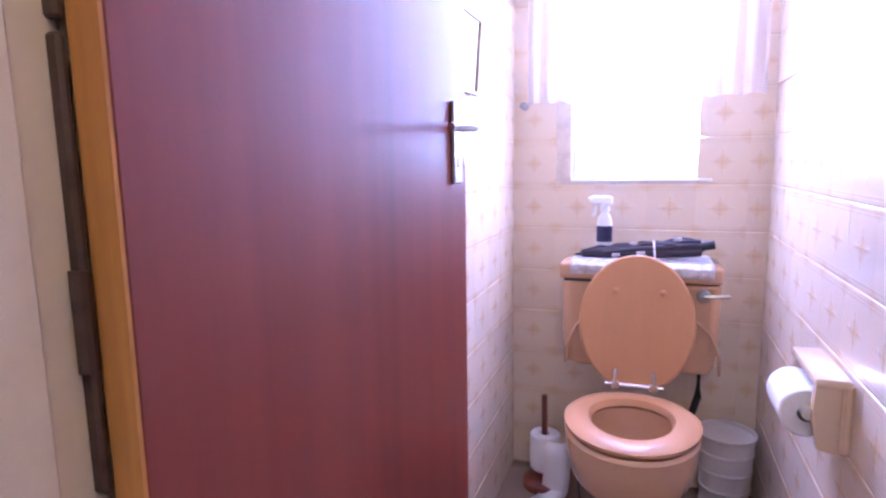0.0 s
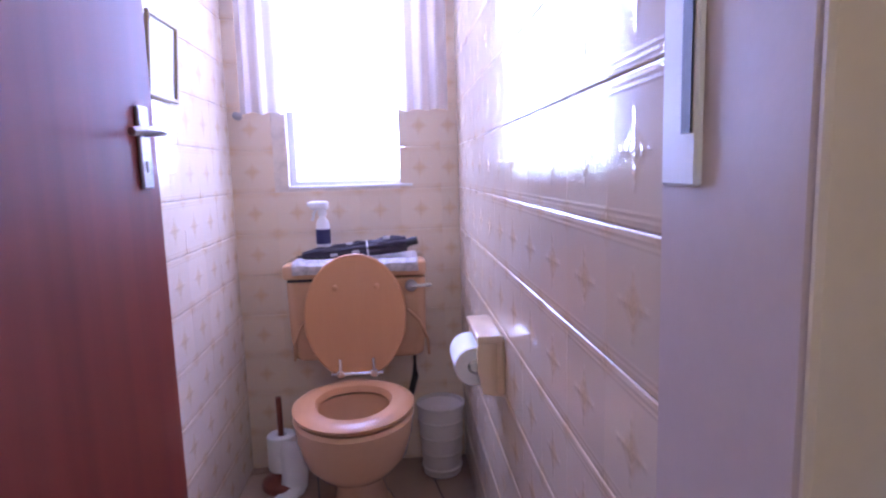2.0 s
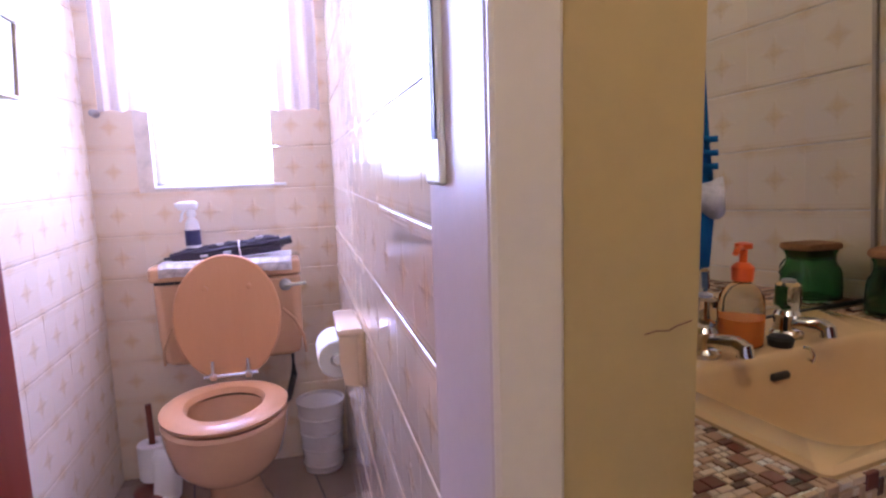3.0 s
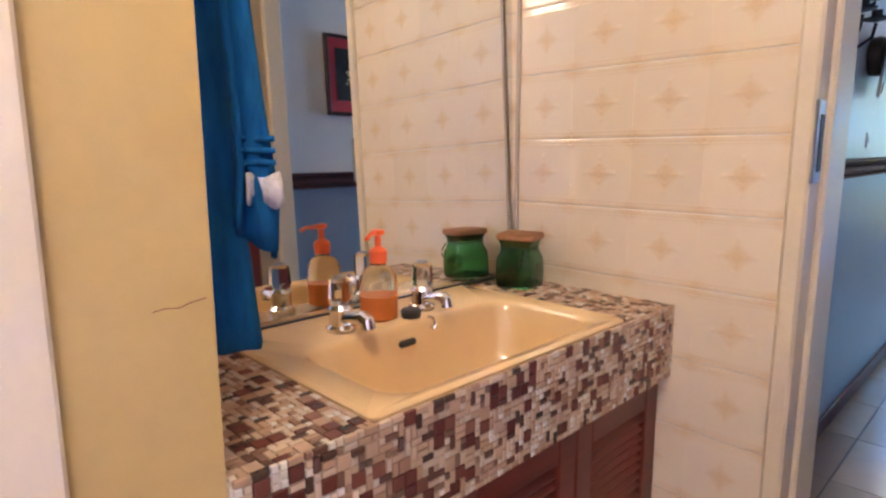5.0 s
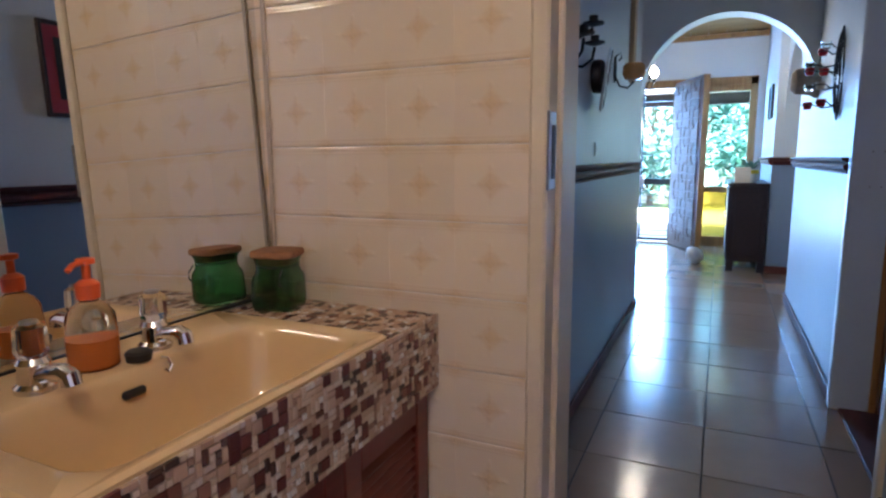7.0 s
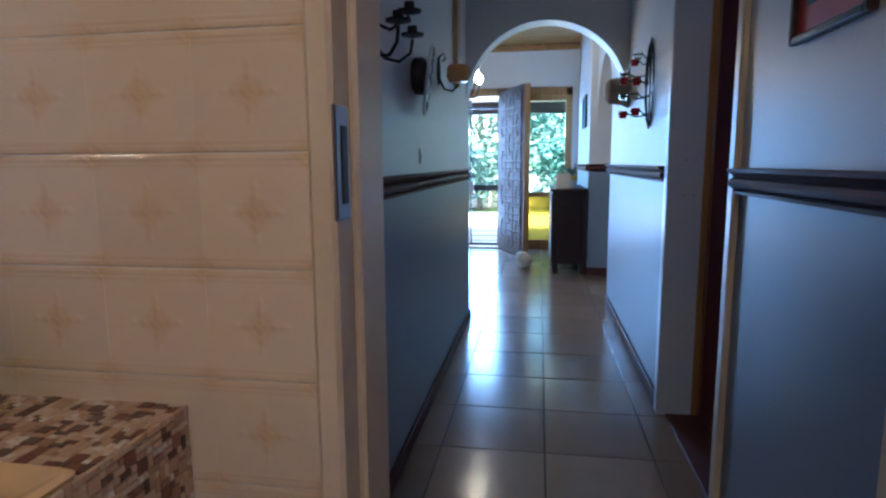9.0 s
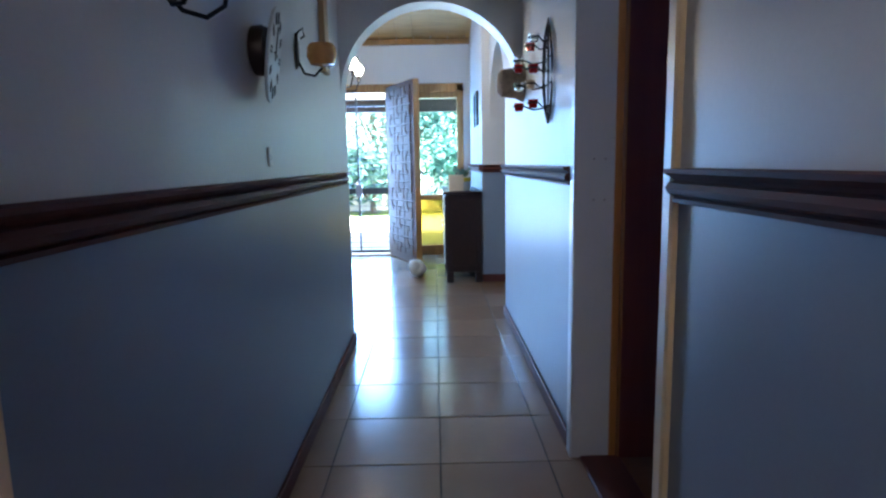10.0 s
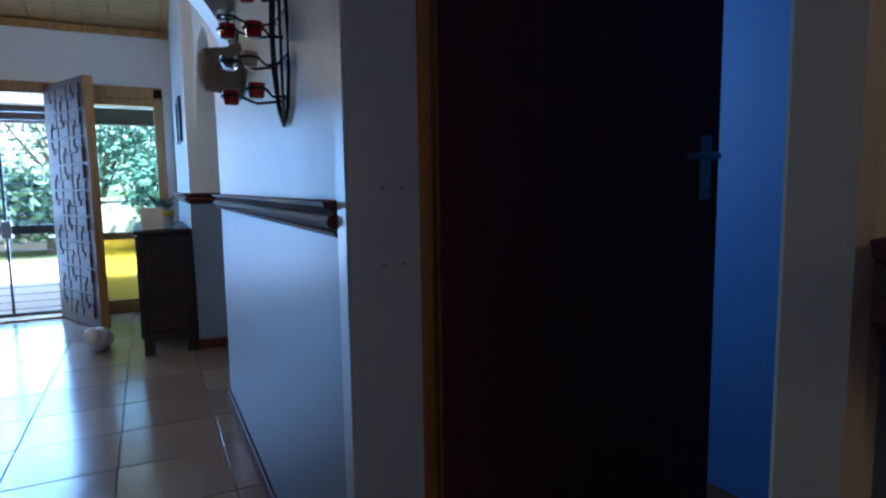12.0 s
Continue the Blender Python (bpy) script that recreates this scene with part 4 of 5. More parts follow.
for x, y, z in ((-0.085, -0.018, -0.006), (-0.010, -0.024, -0.004), (-0.030, -0.006, 0.024), (0.10, -0.010, 0.030)):
    part("tag", boxed(x - 0.014, x + 0.012, y - 0.004, y + 0.003, z - 0.006, z + 0.005, bevel=0.002), "lace", t, "pale cloth tag between the folds")
part("handle", wire(bmesh.new(), [(0.15, 0, 0), (0.18, 0, 0.004), (0.205, 0, 0.006)], 0.014, 12), "black", t)
part("tip", tube(bmesh.new(), (-0.215, 0, 0), (-0.18, 0, 0), 0.004, 10, 0.007), "black", t)
part("strap", wire(bmesh.new(), [(0.03, 0.03 * math.cos(a), 0.027 * math.sin(a)) for a in [2 * math.pi * k / 16 for k in range(16)]], 0.003, 6, True), "plastic", t, "pale strap")
t = thing("spray_bottle", "white spray bottle with a navy label", "spray bottle", TM @ pose(-0.158, 2.255, 0.817, 0, 0, 160))
part("body", lathe(bmesh.new(), [(0.022, 0), (0.025, 0.004), (0.025, 0.10), (0.021, 0.125), (0.011, 0.14), (0.011, 0.158)], 24), "plastic", t)
part("label", lathe(bmesh.new(), [(0.0256, 0.045), (0.0256, 0.098)], 24), "navy", t, "dark navy label")
bm = bmesh.new()
box(bm, -0.024, 0.046, -0.012, 0.012, 0.165, 0.196, bevel=0.009, seg=3); box(bm, 0.044, 0.056, -0.008, 0.008, 0.176, 0.192, bevel=0.003); lathe(bm, [(0.015, 0.145), (0.016, 0.15), (0.014, 0.168)], 18); wire(bm, [(0.022, 0, 0.168), (0.034, 0, 0.152), (0.036, 0, 0.136), (0.042, 0, 0.128)], 0.0055)
part("trigger", bm, "plastic", t)

t = thing("framed_picture", "small gilt-framed picture on the tiled wall", "picture", TM @ pose(TL + 0.012, 1.715, 1.405, 0, 4, 0))
bm = bmesh.new()
for a in ((0, 0.012, -0.095, -0.083, -0.09, 0.09), (0, 0.012, 0.083, 0.095, -0.09, 0.09), (0, 0.012, -0.095, 0.095, -0.10, -0.088), (0, 0.012, -0.095, 0.095, 0.088, 0.10)):
    box(bm, *a, bevel=0.003)
part("frame", bm, "gold_frame", t)
part("print", boxed(0, 0.005, -0.084, 0.084, -0.089, 0.089), "plastic", t, "pale washed-out print")
t = thing("wall_hook", "small grey metal hook on the tiles", "hook", TM @ pose(-0.44, TB - 0.002, 1.318))
part("hook", lathe(bmesh.new(), [(0.014, 0), (0.014, 0.006), (0.007, 0.01), (0.007, 0.022), (0.012, 0.026), (0.012, 0.034), (0.004, 0.038)], 16, Matrix.Rotation(radians(90), 4, "X")), "steel", t)

# window of the toilet
w = thing("window_1", "small frosted window glowing with daylight", "window", TM)
w["kind"] = "structure"
bm = bmesh.new()
for a in ((-0.279, 0.168, 2.37, 2.41, 1.06, 1.085), (-0.279, 0.168, 2.37, 2.41, 2.17, 2.2), (-0.279, -0.255, 2.37, 2.41, 1.06, 2.2), (0.144, 0.168, 2.37, 2.41, 1.06, 2.2)):
    box(bm, *a, bevel=0.003)
part("window_frame", bm, "plastic", w)
gp = part("pane", boxed(-0.256, 0.145, 2.386, 2.391, 1.085, 2.17), "frosted", w, "frosted glass pane")
gp.visible_shadow = False
part("window_sill", boxed(-0.279, 0.168, 2.315, 2.40, 1.056, 1.066, bevel=0.002), "plastic", w)
t = thing("net_curtain", "white net curtain with a scalloped lower edge", "curtain", TM @ pose(-0.06, 2.272, 0))
bm = bmesh.new()
cols, rows_ = 90, 14
vs = []
for j in range(rows_ + 1):
    row = []
    for i in range(cols + 1):
        x = -0.36 + 0.72 * i / cols
        lowz = 1.318 + 0.008 * abs(math.sin(i * math.pi / 9))
        z = lowz + (2.3 - lowz) * j / rows_
        row.append(bm.verts.new((x, 0.010 * math.sin(i * 0.9) + 0.004 * math.sin(i * 0.37 + j * 0.3), z)))
    vs.append(row)
for u, v in zip(vs, vs[1:]):
    for i in range(cols):
        bm.faces.new((u[i], u[i + 1], v[i + 1], v[i]))
part("net", bm, "net", t)
part("rod", tube(bmesh.new(), (-0.38, 0, 2.305), (0.38, 0, 2.305), 0.007), "plastic", t)

# ---- wash basin ----
VF, VT = 0.482, 0.803
t = thing("vanity_cabinet", "red-stained hardwood vanity with louvred doors", "cabinet")
bm = bmesh.new()
box(bm, 0.355, 1.286, 0.53, 0.90, 0.06, 0.64)
part("carcass", bm, "vanity_wood", t)
part("plinth", boxed(0.355, 1.286, 0.56, 0.90, 0.0, 0.06), "vanity_wood", t)
for x0, x1 in ((0.36, 0.668), (0.672, 0.978), (0.982, 1.284)):
    d = bmesh.new()
    for a in ((x0, x0 + 0.05, 0.505, 0.53, 0.07, 0.64), (x1 - 0.05, x1, 0.505, 0.53, 0.07, 0.64), (x0 + 0.05, x1 - 0.05, 0.506, 0.53, 0.07, 0.12), (x0 + 0.05, x1 - 0.05, 0.506, 0.53, 0.585, 0.64)):
        box(d, *a, bevel=0.003)
    dr = part("door", d, "vanity_wood", t)
    me = mesh_of("slat", boxed(x0 + 0.05, x1 - 0.05, -0.011, 0.011, -0.003, 0.003, bevel=0.0015), MAT["vanity_wood"])
    for k in range(22):
        s = new("slat", me); s.parent = dr
        s.matrix_basis = pose(0, 0.519, 0.132 + k * 0.0208, 38, 0, 0)
t = thing("basin", "cream china wash basin let into the counter", "basin")
bm = bmesh.new()
# rim and bowl by rings of a rounded rectangle
def rrect(x0, x1, y0, y1, r, z, n=8):
    out = []
    for cx, cy, a0 in ((x1 - r, y1 - r, 0), (x0 + r, y1 - r, 90), (x0 + r, y0 + r, 180), (x1 - r, y0 + r, 270)):
        for k in range(n + 1):
            a = radians(a0 + 90 * k / n)
            out.append(bm.verts.new((cx + r * math.cos(a), cy + r * math.sin(a), z)))
    return out
rg = [rrect(0.530, 1.108, 0.494, 0.896, 0.012, 0.796), rrect(0.528, 1.110, 0.492, 0.898, 0.012, 0.806), rrect(0.534, 1.104, 0.498, 0.892, 0.014, 0.811), rrect(0.578, 1.078, 0.512, 0.765, 0.05, 0.809),
      rrect(0.584, 1.072, 0.516, 0.760, 0.055, 0.805), rrect(0.588, 1.068, 0.519, 0.756, 0.06, 0.796), rrect(0.593, 1.063, 0.523, 0.752, 0.07, 0.770), rrect(0.604, 1.052, 0.531, 0.744, 0.08, 0.720), rrect(0.625, 1.030, 0.546, 0.732, 0.08, 0.680), rrect(0.665, 0.99, 0.570, 0.712, 0.065, 0.658), rrect(0.72, 0.93, 0.60, 0.695, 0.045, 0.651), rrect(0.79, 0.86, 0.63, 0.68, 0.02, 0.648)]
for u, v in zip(rg, rg[1:]):
    for k in range(len(u)):
        bm.faces.new((u[k], u[(k + 1) % len(u)], v[(k + 1) % len(u)], v[k]))
bm.faces.new(rg[-1])
part("bowl", bm, "cream_china", t)
part("overflow", boxed(0.785, 0.822, 0.7440, 0.7545, 0.768, 0.780, bevel=0.003), "black", t, "dark overflow slot", Matrix())
part("outlet", lathe(bmesh.new(), [(0.001, 0.651), (0.02, 0.651), (0.022, 0.649)], 20, Matrix.Translation((0.83, 0.665, 0))), "chrome", t)


def tap(x, y, turn):
    t = thing("tap", "chrome pillar tap with a clear knob", "tap", pose(x, y, 0.809, 0, 0, turn) @ Matrix.Scale(0.93, 4))
    bm = lathe(bmesh.new(), [(0.028, 0), (0.028, 0.008), (0.022, 0.014), (0.021, 0.036), (0.023, 0.042), (0.018, 0.05)], 20)
    wire(bm, [(0, -0.005, 0.022), (0, -0.035, 0.030), (0, -0.062, 0.034), (0, -0.074, 0.030), (0, -0.076, 0.018)], 0.0135, 14)
    part("body", bm, "chrome", t)
    part("knob", lathe(bmesh.new(), [(0.014, 0.047), (0.020, 0.052), (0.023, 0.060), (0.0215, 0.094), (0.015, 0.099)], 9), "clear", t, "clear fluted knob")
    part("cap", lathe(bmesh.new(), [(0.012, 0.0985), (0.012, 0.103), (0.006, 0.105)], 16), "steel", t)
    return t


tap(0.698, 0.800, 4)
tap(0.892, 0.808, 0)
t = thing("soap_bottle", "clear pump bottle half full of orange soap", "soap bottle", pose(0.790, 0.812, 0.810, 0, 0, 205) @ Matrix.Diagonal((1.0, 1.0, 0.93, 1)))
part("bottle", lathe(bmesh.new(), [(0.030, 0), (0.034, 0.003), (0.035, 0.05), (0.033, 0.085), (0.024, 0.10), (0.013, 0.108), (0.013, 0.114)], 24), "clear", t)
part("soap", lathe(bmesh.new(), [(0.029, 0.002), (0.0325, 0.005), (0.0330, 0.048), (0.0001, 0.0485)], 24), "soap", t, "orange liquid soap")
bm = lathe(bmesh.new(), [(0.016, 0.112), (0.017, 0.135), (0.010, 0.142), (0.006, 0.143), (0.006, 0.165), (0.013, 0.167), (0.013, 0.175), (0.004, 0.177)], 20)
wire(bm, [(0.0, 0, 0.170), (0.03, 0, 0.170), (0.042, 0, 0.163)], 0.0045)
part("pump", bm, "orange_plastic", t, "orange pump top")
t = thing("basin_plug", "black rubber basin plug on the ledge", "plug", pose(0.836, 0.776, 0.810))
part("plug", lathe(bmesh.new(), [(0.018, 0), (0.020, 0.012), (0.016, 0.016), (0.004, 0.017)], 20), "black", t)
t = thing("plug_chain", "small chrome plug chain holder", "chain", pose(0.856, 0.752, 0.806))
part("chain", wire(bmesh.new(), [(0, 0, 0.005), (0.004, -0.008, 0.004), (0.006, -0.014, -0.006), (0.0, -0.016, -0.016), (-0.005, -0.012, -0.010)], 0.003), "chrome", t)
t = thing("storage_jar", "square green glass jar with a cork lid", "jar", pose(1.205, 0.815, 0.804, 0, 0, 14) @ Matrix.Diagonal((0.91, 0.91, 1.0, 1)))
part("glass", lathe(bmesh.new(), [(0.042, 0), (0.048, 0.002), (0.0505, 0.008), (0.0515, 0.030), (0.0505, 0.058), (0.0485, 0.068), (0.0425, 0.078), (0.0405, 0.086), (0.0410, 0.098), (0.0455, 0.108), (0.0435, 0.109), (0.0385, 0.098), (0.0380, 0.086), (0.0400, 0.077), (0.0460, 0.066), (0.0480, 0.056), (0.0490, 0.030), (0.0470, 0.009), (0.040, 0.006)], 48, power=6.0), "green_glass", t)
part("lid", lathe(bmesh.new(), [(0.037, 0.094), (0.038, 0.108), (0.050, 0.1095), (0.0525, 0.113), (0.0525, 0.119), (0.050, 0.123), (0.040, 0.124)], 40, power=4.5), "cork", t, "flat cork lid")
bm = wire(bmesh.new(), [(-0.043, -0.03, 0.088), (-0.056, -0.03, 0.074), (-0.058, -0.03, 0.060), (-0.053, -0.03, 0.054)], 0.0022)
wire(bm, ring_pts((0, 0, 0.090), 0.0445, 24, "z")[:-1], 0.0014, 6, True)
part("clip", bm, "iron", t, "wire lid clip")
for sx, sy, rz in ((0, -1, 0), (-1, 0, 90)):
    part("medallion", lathe(bmesh.new(), [(0.022, 0.0), (0.022, 0.0016), (0.018, 0.0022), (0.001, 0.001)], 28, Matrix.Translation((sx * 0.0505, sy * 0.0505, 0.034)) @ (Matrix.Rotation(radians(90), 4, "X") if sy else Matrix.Rotation(radians(-90), 4, "Y"))), "green_glass", t, "embossed round glass panel")
# mirror, leaning back a little
t = thing("mirror", "large frameless mirror behind the basin", "mirror", pose(0, NORTH + 0.003, VT + 0.006) @ Matrix.Rotation(radians(-1.7), 4, "X"))
part("glass", boxed(0.37, 1.2895, -0.003, 0.003, 0, 1.25), "mirror", t)
part("edge", boxed(0.37, 1.285, -0.006, -0.0035, -0.004, 0.004), "black", t, "dark lower edge")


def towel():
    t = thing("towel", "blue terry towel with a lace band", "towel", pose(0.352, 0.60, 0))
    def sheet(name, outline, y, depth, ph, material, n=40, thick=0.008):
        """A hanging cloth: outline gives (z, inner x, outer x) from the lower edge up."""
        bm = bmesh.new()
        g = []
        for i, (z, xa, xb) in enumerate(outline):
            row = []
            for k in range(n + 1):
                u = k / n
                fold = depth * (0.5 + 0.5 * math.sin(u * 9.5 + ph)) * (0.55 + 0.45 * (1.9 - z))
                row.append(bm.verts.new((xa + (xb - xa) * u, y - fold + 0.004 * noise.noise((u * 7, z * 9, ph)), z - (0.045 * u if i == 0 and name == "front_fall" else 0.005 * math.sin(u * 14) if i == 0 and name == "lace_band" else 0) + (0.0 if name == "hem" else 0.003 * math.sin(u * 19 + i)))))
            g.append(row)
        for a_, b_ in zip(g, g[1:]):
            for k in range(n):
                bm.faces.new((a_[k], a_[k + 1], b_[k + 1], b_[k]))
        ob = part(name, bm, material, t)
        ob.modifiers.new("thick", "SOLIDIFY").thickness = thick
        return ob
    sheet("back_fall", [(0.872, 0.02, 0.124), (0.92, 0.02, 0.120), (1.0, 0.02, 0.113), (1.1, 0.015, 0.107), (1.25, 0.01, 0.10), (1.6, 0.004, 0.07), (1.9, 0.004, 0.05)], 0.07, 0.03, 0.5, "towel")
    sheet("front_fall", [(1.030, 0.070, 0.133), (1.042, 0.072, 0.137), (1.07, 0.076, 0.136), (1.09, 0.078, 0.132), (1.12, 0.078, 0.127), (1.18, 0.075, 0.119), (1.26, 0.070, 0.108), (1.5, 0.055, 0.09), (1.9, 0.04, 0.07)], 0.02, 0.03, 1.9, "towel")
    for z in (1.096, 1.109, 1.122):
        sheet("hem", [(z, 0.078, 0.1305), (z + 0.006, 0.078, 0.130)], 0.007, 0.03, 1.9, "towel", 40, 0.004)
    sheet("lace_band", [(1.056, 0.079, 0.139), (1.070, 0.080, 0.1375), (1.086, 0.080, 0.134)], 0.003, 0.03, 1.9, "lace", 40, 0.003)
    part("peg", wire(bmesh.new(), [(-0.002, 0.04, 1.90), (0.05, 0.04, 1.90), (0.06, 0.04, 1.93)], 0.007), "steel", t)


towel()

cr_ = part("crack", wire(bmesh.new(), [(0.300, 0.4872, 0.979), (0.310, 0.4868, 0.9805), (0.322, 0.4866, 0.979), (0.331, 0.4864, 0.982), (0.345, 0.4862, 0.984)], 0.0005, 5), "vanity_wood", [o for o in scene.objects if o.name == "wall_partition"][0], "hairline crack in the paint")

# ---- corridor things ----
def framed(name, label, w, h, m, mount, inner):
    t = thing(name, label, "picture", m)
    bm = bmesh.new()
    b = 0.016
    for a in ((-w / 2, -w / 2 + b, -h / 2, h / 2), (w / 2 - b, w / 2, -h / 2, h / 2), (-w / 2 + b, w / 2 - b, -h / 2, -h / 2 + b), (-w / 2 + b, w / 2 - b, h / 2 - b, h / 2)):
        box(bm, a[0], a[1], 0, 0.02, a[2], a[3], bevel=0.003)
    part("frame", bm, "frame_black", t)
    part("mount", boxed(-w / 2 + b, w / 2 - b, 0.002, 0.008, -h / 2 + b, h / 2 - b), mount, t)
    if inner:
        part("print", boxed(-w / 2 + 0.06, w / 2 - 0.06, 0.004, 0.0105, -h / 2 + 0.07, h / 2 - 0.06), inner, t)
        bm = bmesh.new()
        rnd = random.Random(4)
        for k in range(26):
            x, z = rnd.gauss(0, 0.035), rnd.gauss(0.02, 0.06)
            box(bm, x - 0.008, x + 0.008, 0.010, 0.0118, z - 0.006, z + 0.006, bevel=0.0008)
        tagged(part("flowers", bm, "gold_print", t, "pale gold flower shapes"), kind="stuff")
    return t


framed("framed_picture", "black framed red picture with pale flowers", 0.32, 0.37, pose(1.875, WS + 0.002, 1.555), "red_mat", "dark_print")


CUPS = ((-0.06, 0.135), (0.03, 0.115), (0.07, 0.06), (0.075, 0.03), (-0.05, 0.01), (0.03, -0.045), (0.07, -0.05), (-0.05, -0.135), (0.06, -0.14))


def candle_tree():
    t = thing("candle_holder", "black iron wall candle holder with red glass cups", "candle holder", pose(3.765, WS + 0.004, 1.51))
    bm = bmesh.new()
    # leaf-shaped frame
    L = [(0.0, 0.0), (0.05, 0.03), (0.078, 0.10), (0.082, 0.18), (0.06, 0.25), (0.025, 0.30), (0.0, 0.325)]
    for s in (1, -1):
        wire(bm, [(s * a * 1.05, 0.006, (z - 0.16) * 1.36) for a, z in L], 0.0045)
    wire(bm, [(0, 0.006, -0.215), (0, 0.006, 0.225)], 0.004)
    for s, k in ((1, 0.62), (-1, 0.62), (1, 0.30), (-1, 0.30)):
        wire(bm, [(s * a * k, 0.006 + 0.03 * math.sin(math.pi * i / 6) * (1 - k), (z - 0.16) * 1.32) for i, (a, z) in enumerate(L)], 0.003)
    for z in (-0.15, -0.05, 0.06, 0.15):
        wire(bm, [(-0.07, 0.006, z), (0.07, 0.006, z)], 0.0035)
    part("frame", bm, "iron", t)
    for k, (x, z) in enumerate(CUPS):
        y = 0.080 if x < 0.04 else 0.125
        bm = wire(bmesh.new(), [(x * 0.6, 0.006, z - 0.01), (x * 0.9, y * 0.5, z - 0.016), (x, y - 0.024, z)], 0.0035)
        wire(bm, ring_pts((x, y, z), 0.024, 18, "z")[:-1], 0.0032, 6, True)
        arm = part("cup_ring", bm, "iron", t)
        part("cup", lathe(bmesh.new(), [(0.014, -0.022), (0.018, -0.02), (0.022, 0.014), (0.020, 0.014), (0.014, -0.016)], 18, Matrix.Translation((x, y, z))), ("clear", "red_glass", "clear", "red_glass", "red_glass", "wax", "clear", "red_glass", "red_glass")[k], arm)


candle_tree()


def sconce(m, label, bowls):
    t = thing("wall_sconce", label, "sconce", m)
    bm = bmesh.new()
    wire(bm, [(0, 0.004, 0.10), (0, 0.006, -0.02)], 0.006)
    wire(bm, [(0, 0.006, 0.0), (0, 0.03, -0.05), (0, 0.07, -0.06), (0, 0.10, -0.03)], 0.005)
    wire(bm, [(0, 0.006, 0.10), (0.0, 0.03, 0.12), (0, 0.035, 0.09), (0, 0.02, 0.08)], 0.004)
    lathe(bm, [(0.001, 0.012), (0.018, 0.010), (0.024, 0.004), (0.024, 0.0)], 20, Matrix.Translation((0, 0, 0.03)) @ Matrix.Rotation(radians(-90), 4, "X"), 1.0, 2.6)
    part("bracket", bm, "iron", t)
    bm = lathe(bmesh.new(), [(0.004, -0.035), (0.045, -0.028), (0.058, -0.0), (0.056, 0.035), (0.045, 0.05), (0.040, 0.048), (0.05, 0.0), (0.002, -0.025)], 28, Matrix.Translation((0, 0.10, 0.01)))
    part("bowl", bm, bowls, t, "rounded candle bowl")
    return t


sconce(pose(3.50, WN - 0.002, 1.53, 0, 0, 180), "black iron wall sconce with an amber bowl", "amber")
# straw hat with a drum-shaped crown, brim against the wall
t = thing("wall_hat", "round straw hat hung on the corridor wall", "basket", pose(4.54, WS + 0.003, 1.565) @ Matrix.Diagonal((1, 1.45, 1, 1)))
part("weave", lathe(bmesh.new(), [(0.001, 0.10), (0.05, 0.10), (0.075, 0.085), (0.085, 0.03), (0.10, 0.012), (0.105, 0.0), (0.098, 0.0), (0.078, 0.025), (0.066, 0.08), (0.001, 0.092)], 36, Matrix.Rotation(radians(-90), 4, "X")), "basket", t)
part("hanger", wire(bmesh.new(), [(0, 0.0, 0.14), (0, 0.004, 0.095)], 0.003), "iron", t)


def candelabra():
    t = thing("wall_candelabra", "black iron two-armed wall candle bracket", "candelabra", pose(2.33, WN - 0.003, 1.508, 0, 0, 180) @ Matrix.Scale(1.15, 4))
    bm = bmesh.new()
    wire(bm, [(0, 0.004, 0.22), (0, 0.006, -0.05)], 0.006)
    for s in (-1, 1):
        wire(bm, [(0, 0.006, -0.03), (s * 0.02, 0.03, -0.065), (s * 0.05, 0.06, -0.07), (s * 0.075, 0.085, -0.045), (s * 0.08, 0.09, -0.01)], 0.0045)
    wire(bm, [(0, 0.006, 0.02), (0, 0.05, 0.0), (0, 0.10, 0.03)], 0.0045)
    part("bracket", bm, "iron", t)
    for x, y, z in ((-0.08, 0.09, 0.0), (0.08, 0.09, 0.0), (0, 0.10, 0.04)):
        part("cup", lathe(bmesh.new(), [(0.006, -0.006), (0.03, 0.0), (0.031, 0.005), (0.013, 0.005), (0.013, 0.024), (0.010, 0.024), (0.004, 0.006)], 20, Matrix.Translation((x, y, z))), "iron", t)


candelabra()
t = thing("wall_clock", "pale round wall clock with dark numerals, tipped forward", "clock", pose(2.94, WN - 0.002, 1.45, 0, 0, 180) @ Matrix.Scale(1.1, 4))
# dark drum gives the clock's shadow on the wall a solid shape
part("drum", lathe(bmesh.new(), [(0.056, 0.0), (0.064, 0.004), (0.066, 0.028), (0.060, 0.040)], 36, Matrix.Translation((0, 0, 0.012)) @ Matrix.Rotation(radians(-90), 4, "X")), "cabinet", t, "dark drum behind the face, coloured as its shade")
CM = pose(0, 0.046, 0, -8, 0, 9)
face = part("face", lathe(bmesh.new(), [(0.02, 0.0), (0.118, 0.0), (0.125, 0.004), (0.125, 0.009), (0.118, 0.012), (0.10, 0.010), (0.0001, 0.010)], 48, Matrix.Rotation(radians(-90), 4, "X")), "clock", t, "pale enamel face", CM)
for k in range(12):
    a = radians(30 * k)
    bm = boxed(-0.008, -0.003, 0.0105, 0.0125, -0.015, 0.015, bevel=0.0006)
    box(bm, 0.002, 0.008, 0.0105, 0.0125, -0.012, 0.015, bevel=0.0006)
    part("numeral", bm, "iron", face, "", pose(0.098 * math.sin(a), 0.001, 0.098 * math.cos(a), 0, math.degrees(a), 0))
bm = boxed(-0.003, 0.003, 0.012, 0.014, -0.012, 0.075); box(bm, -0.012, 0.052, 0.0145, 0.0165, -0.003, 0.003)
part("pointer", bm, "iron", face)
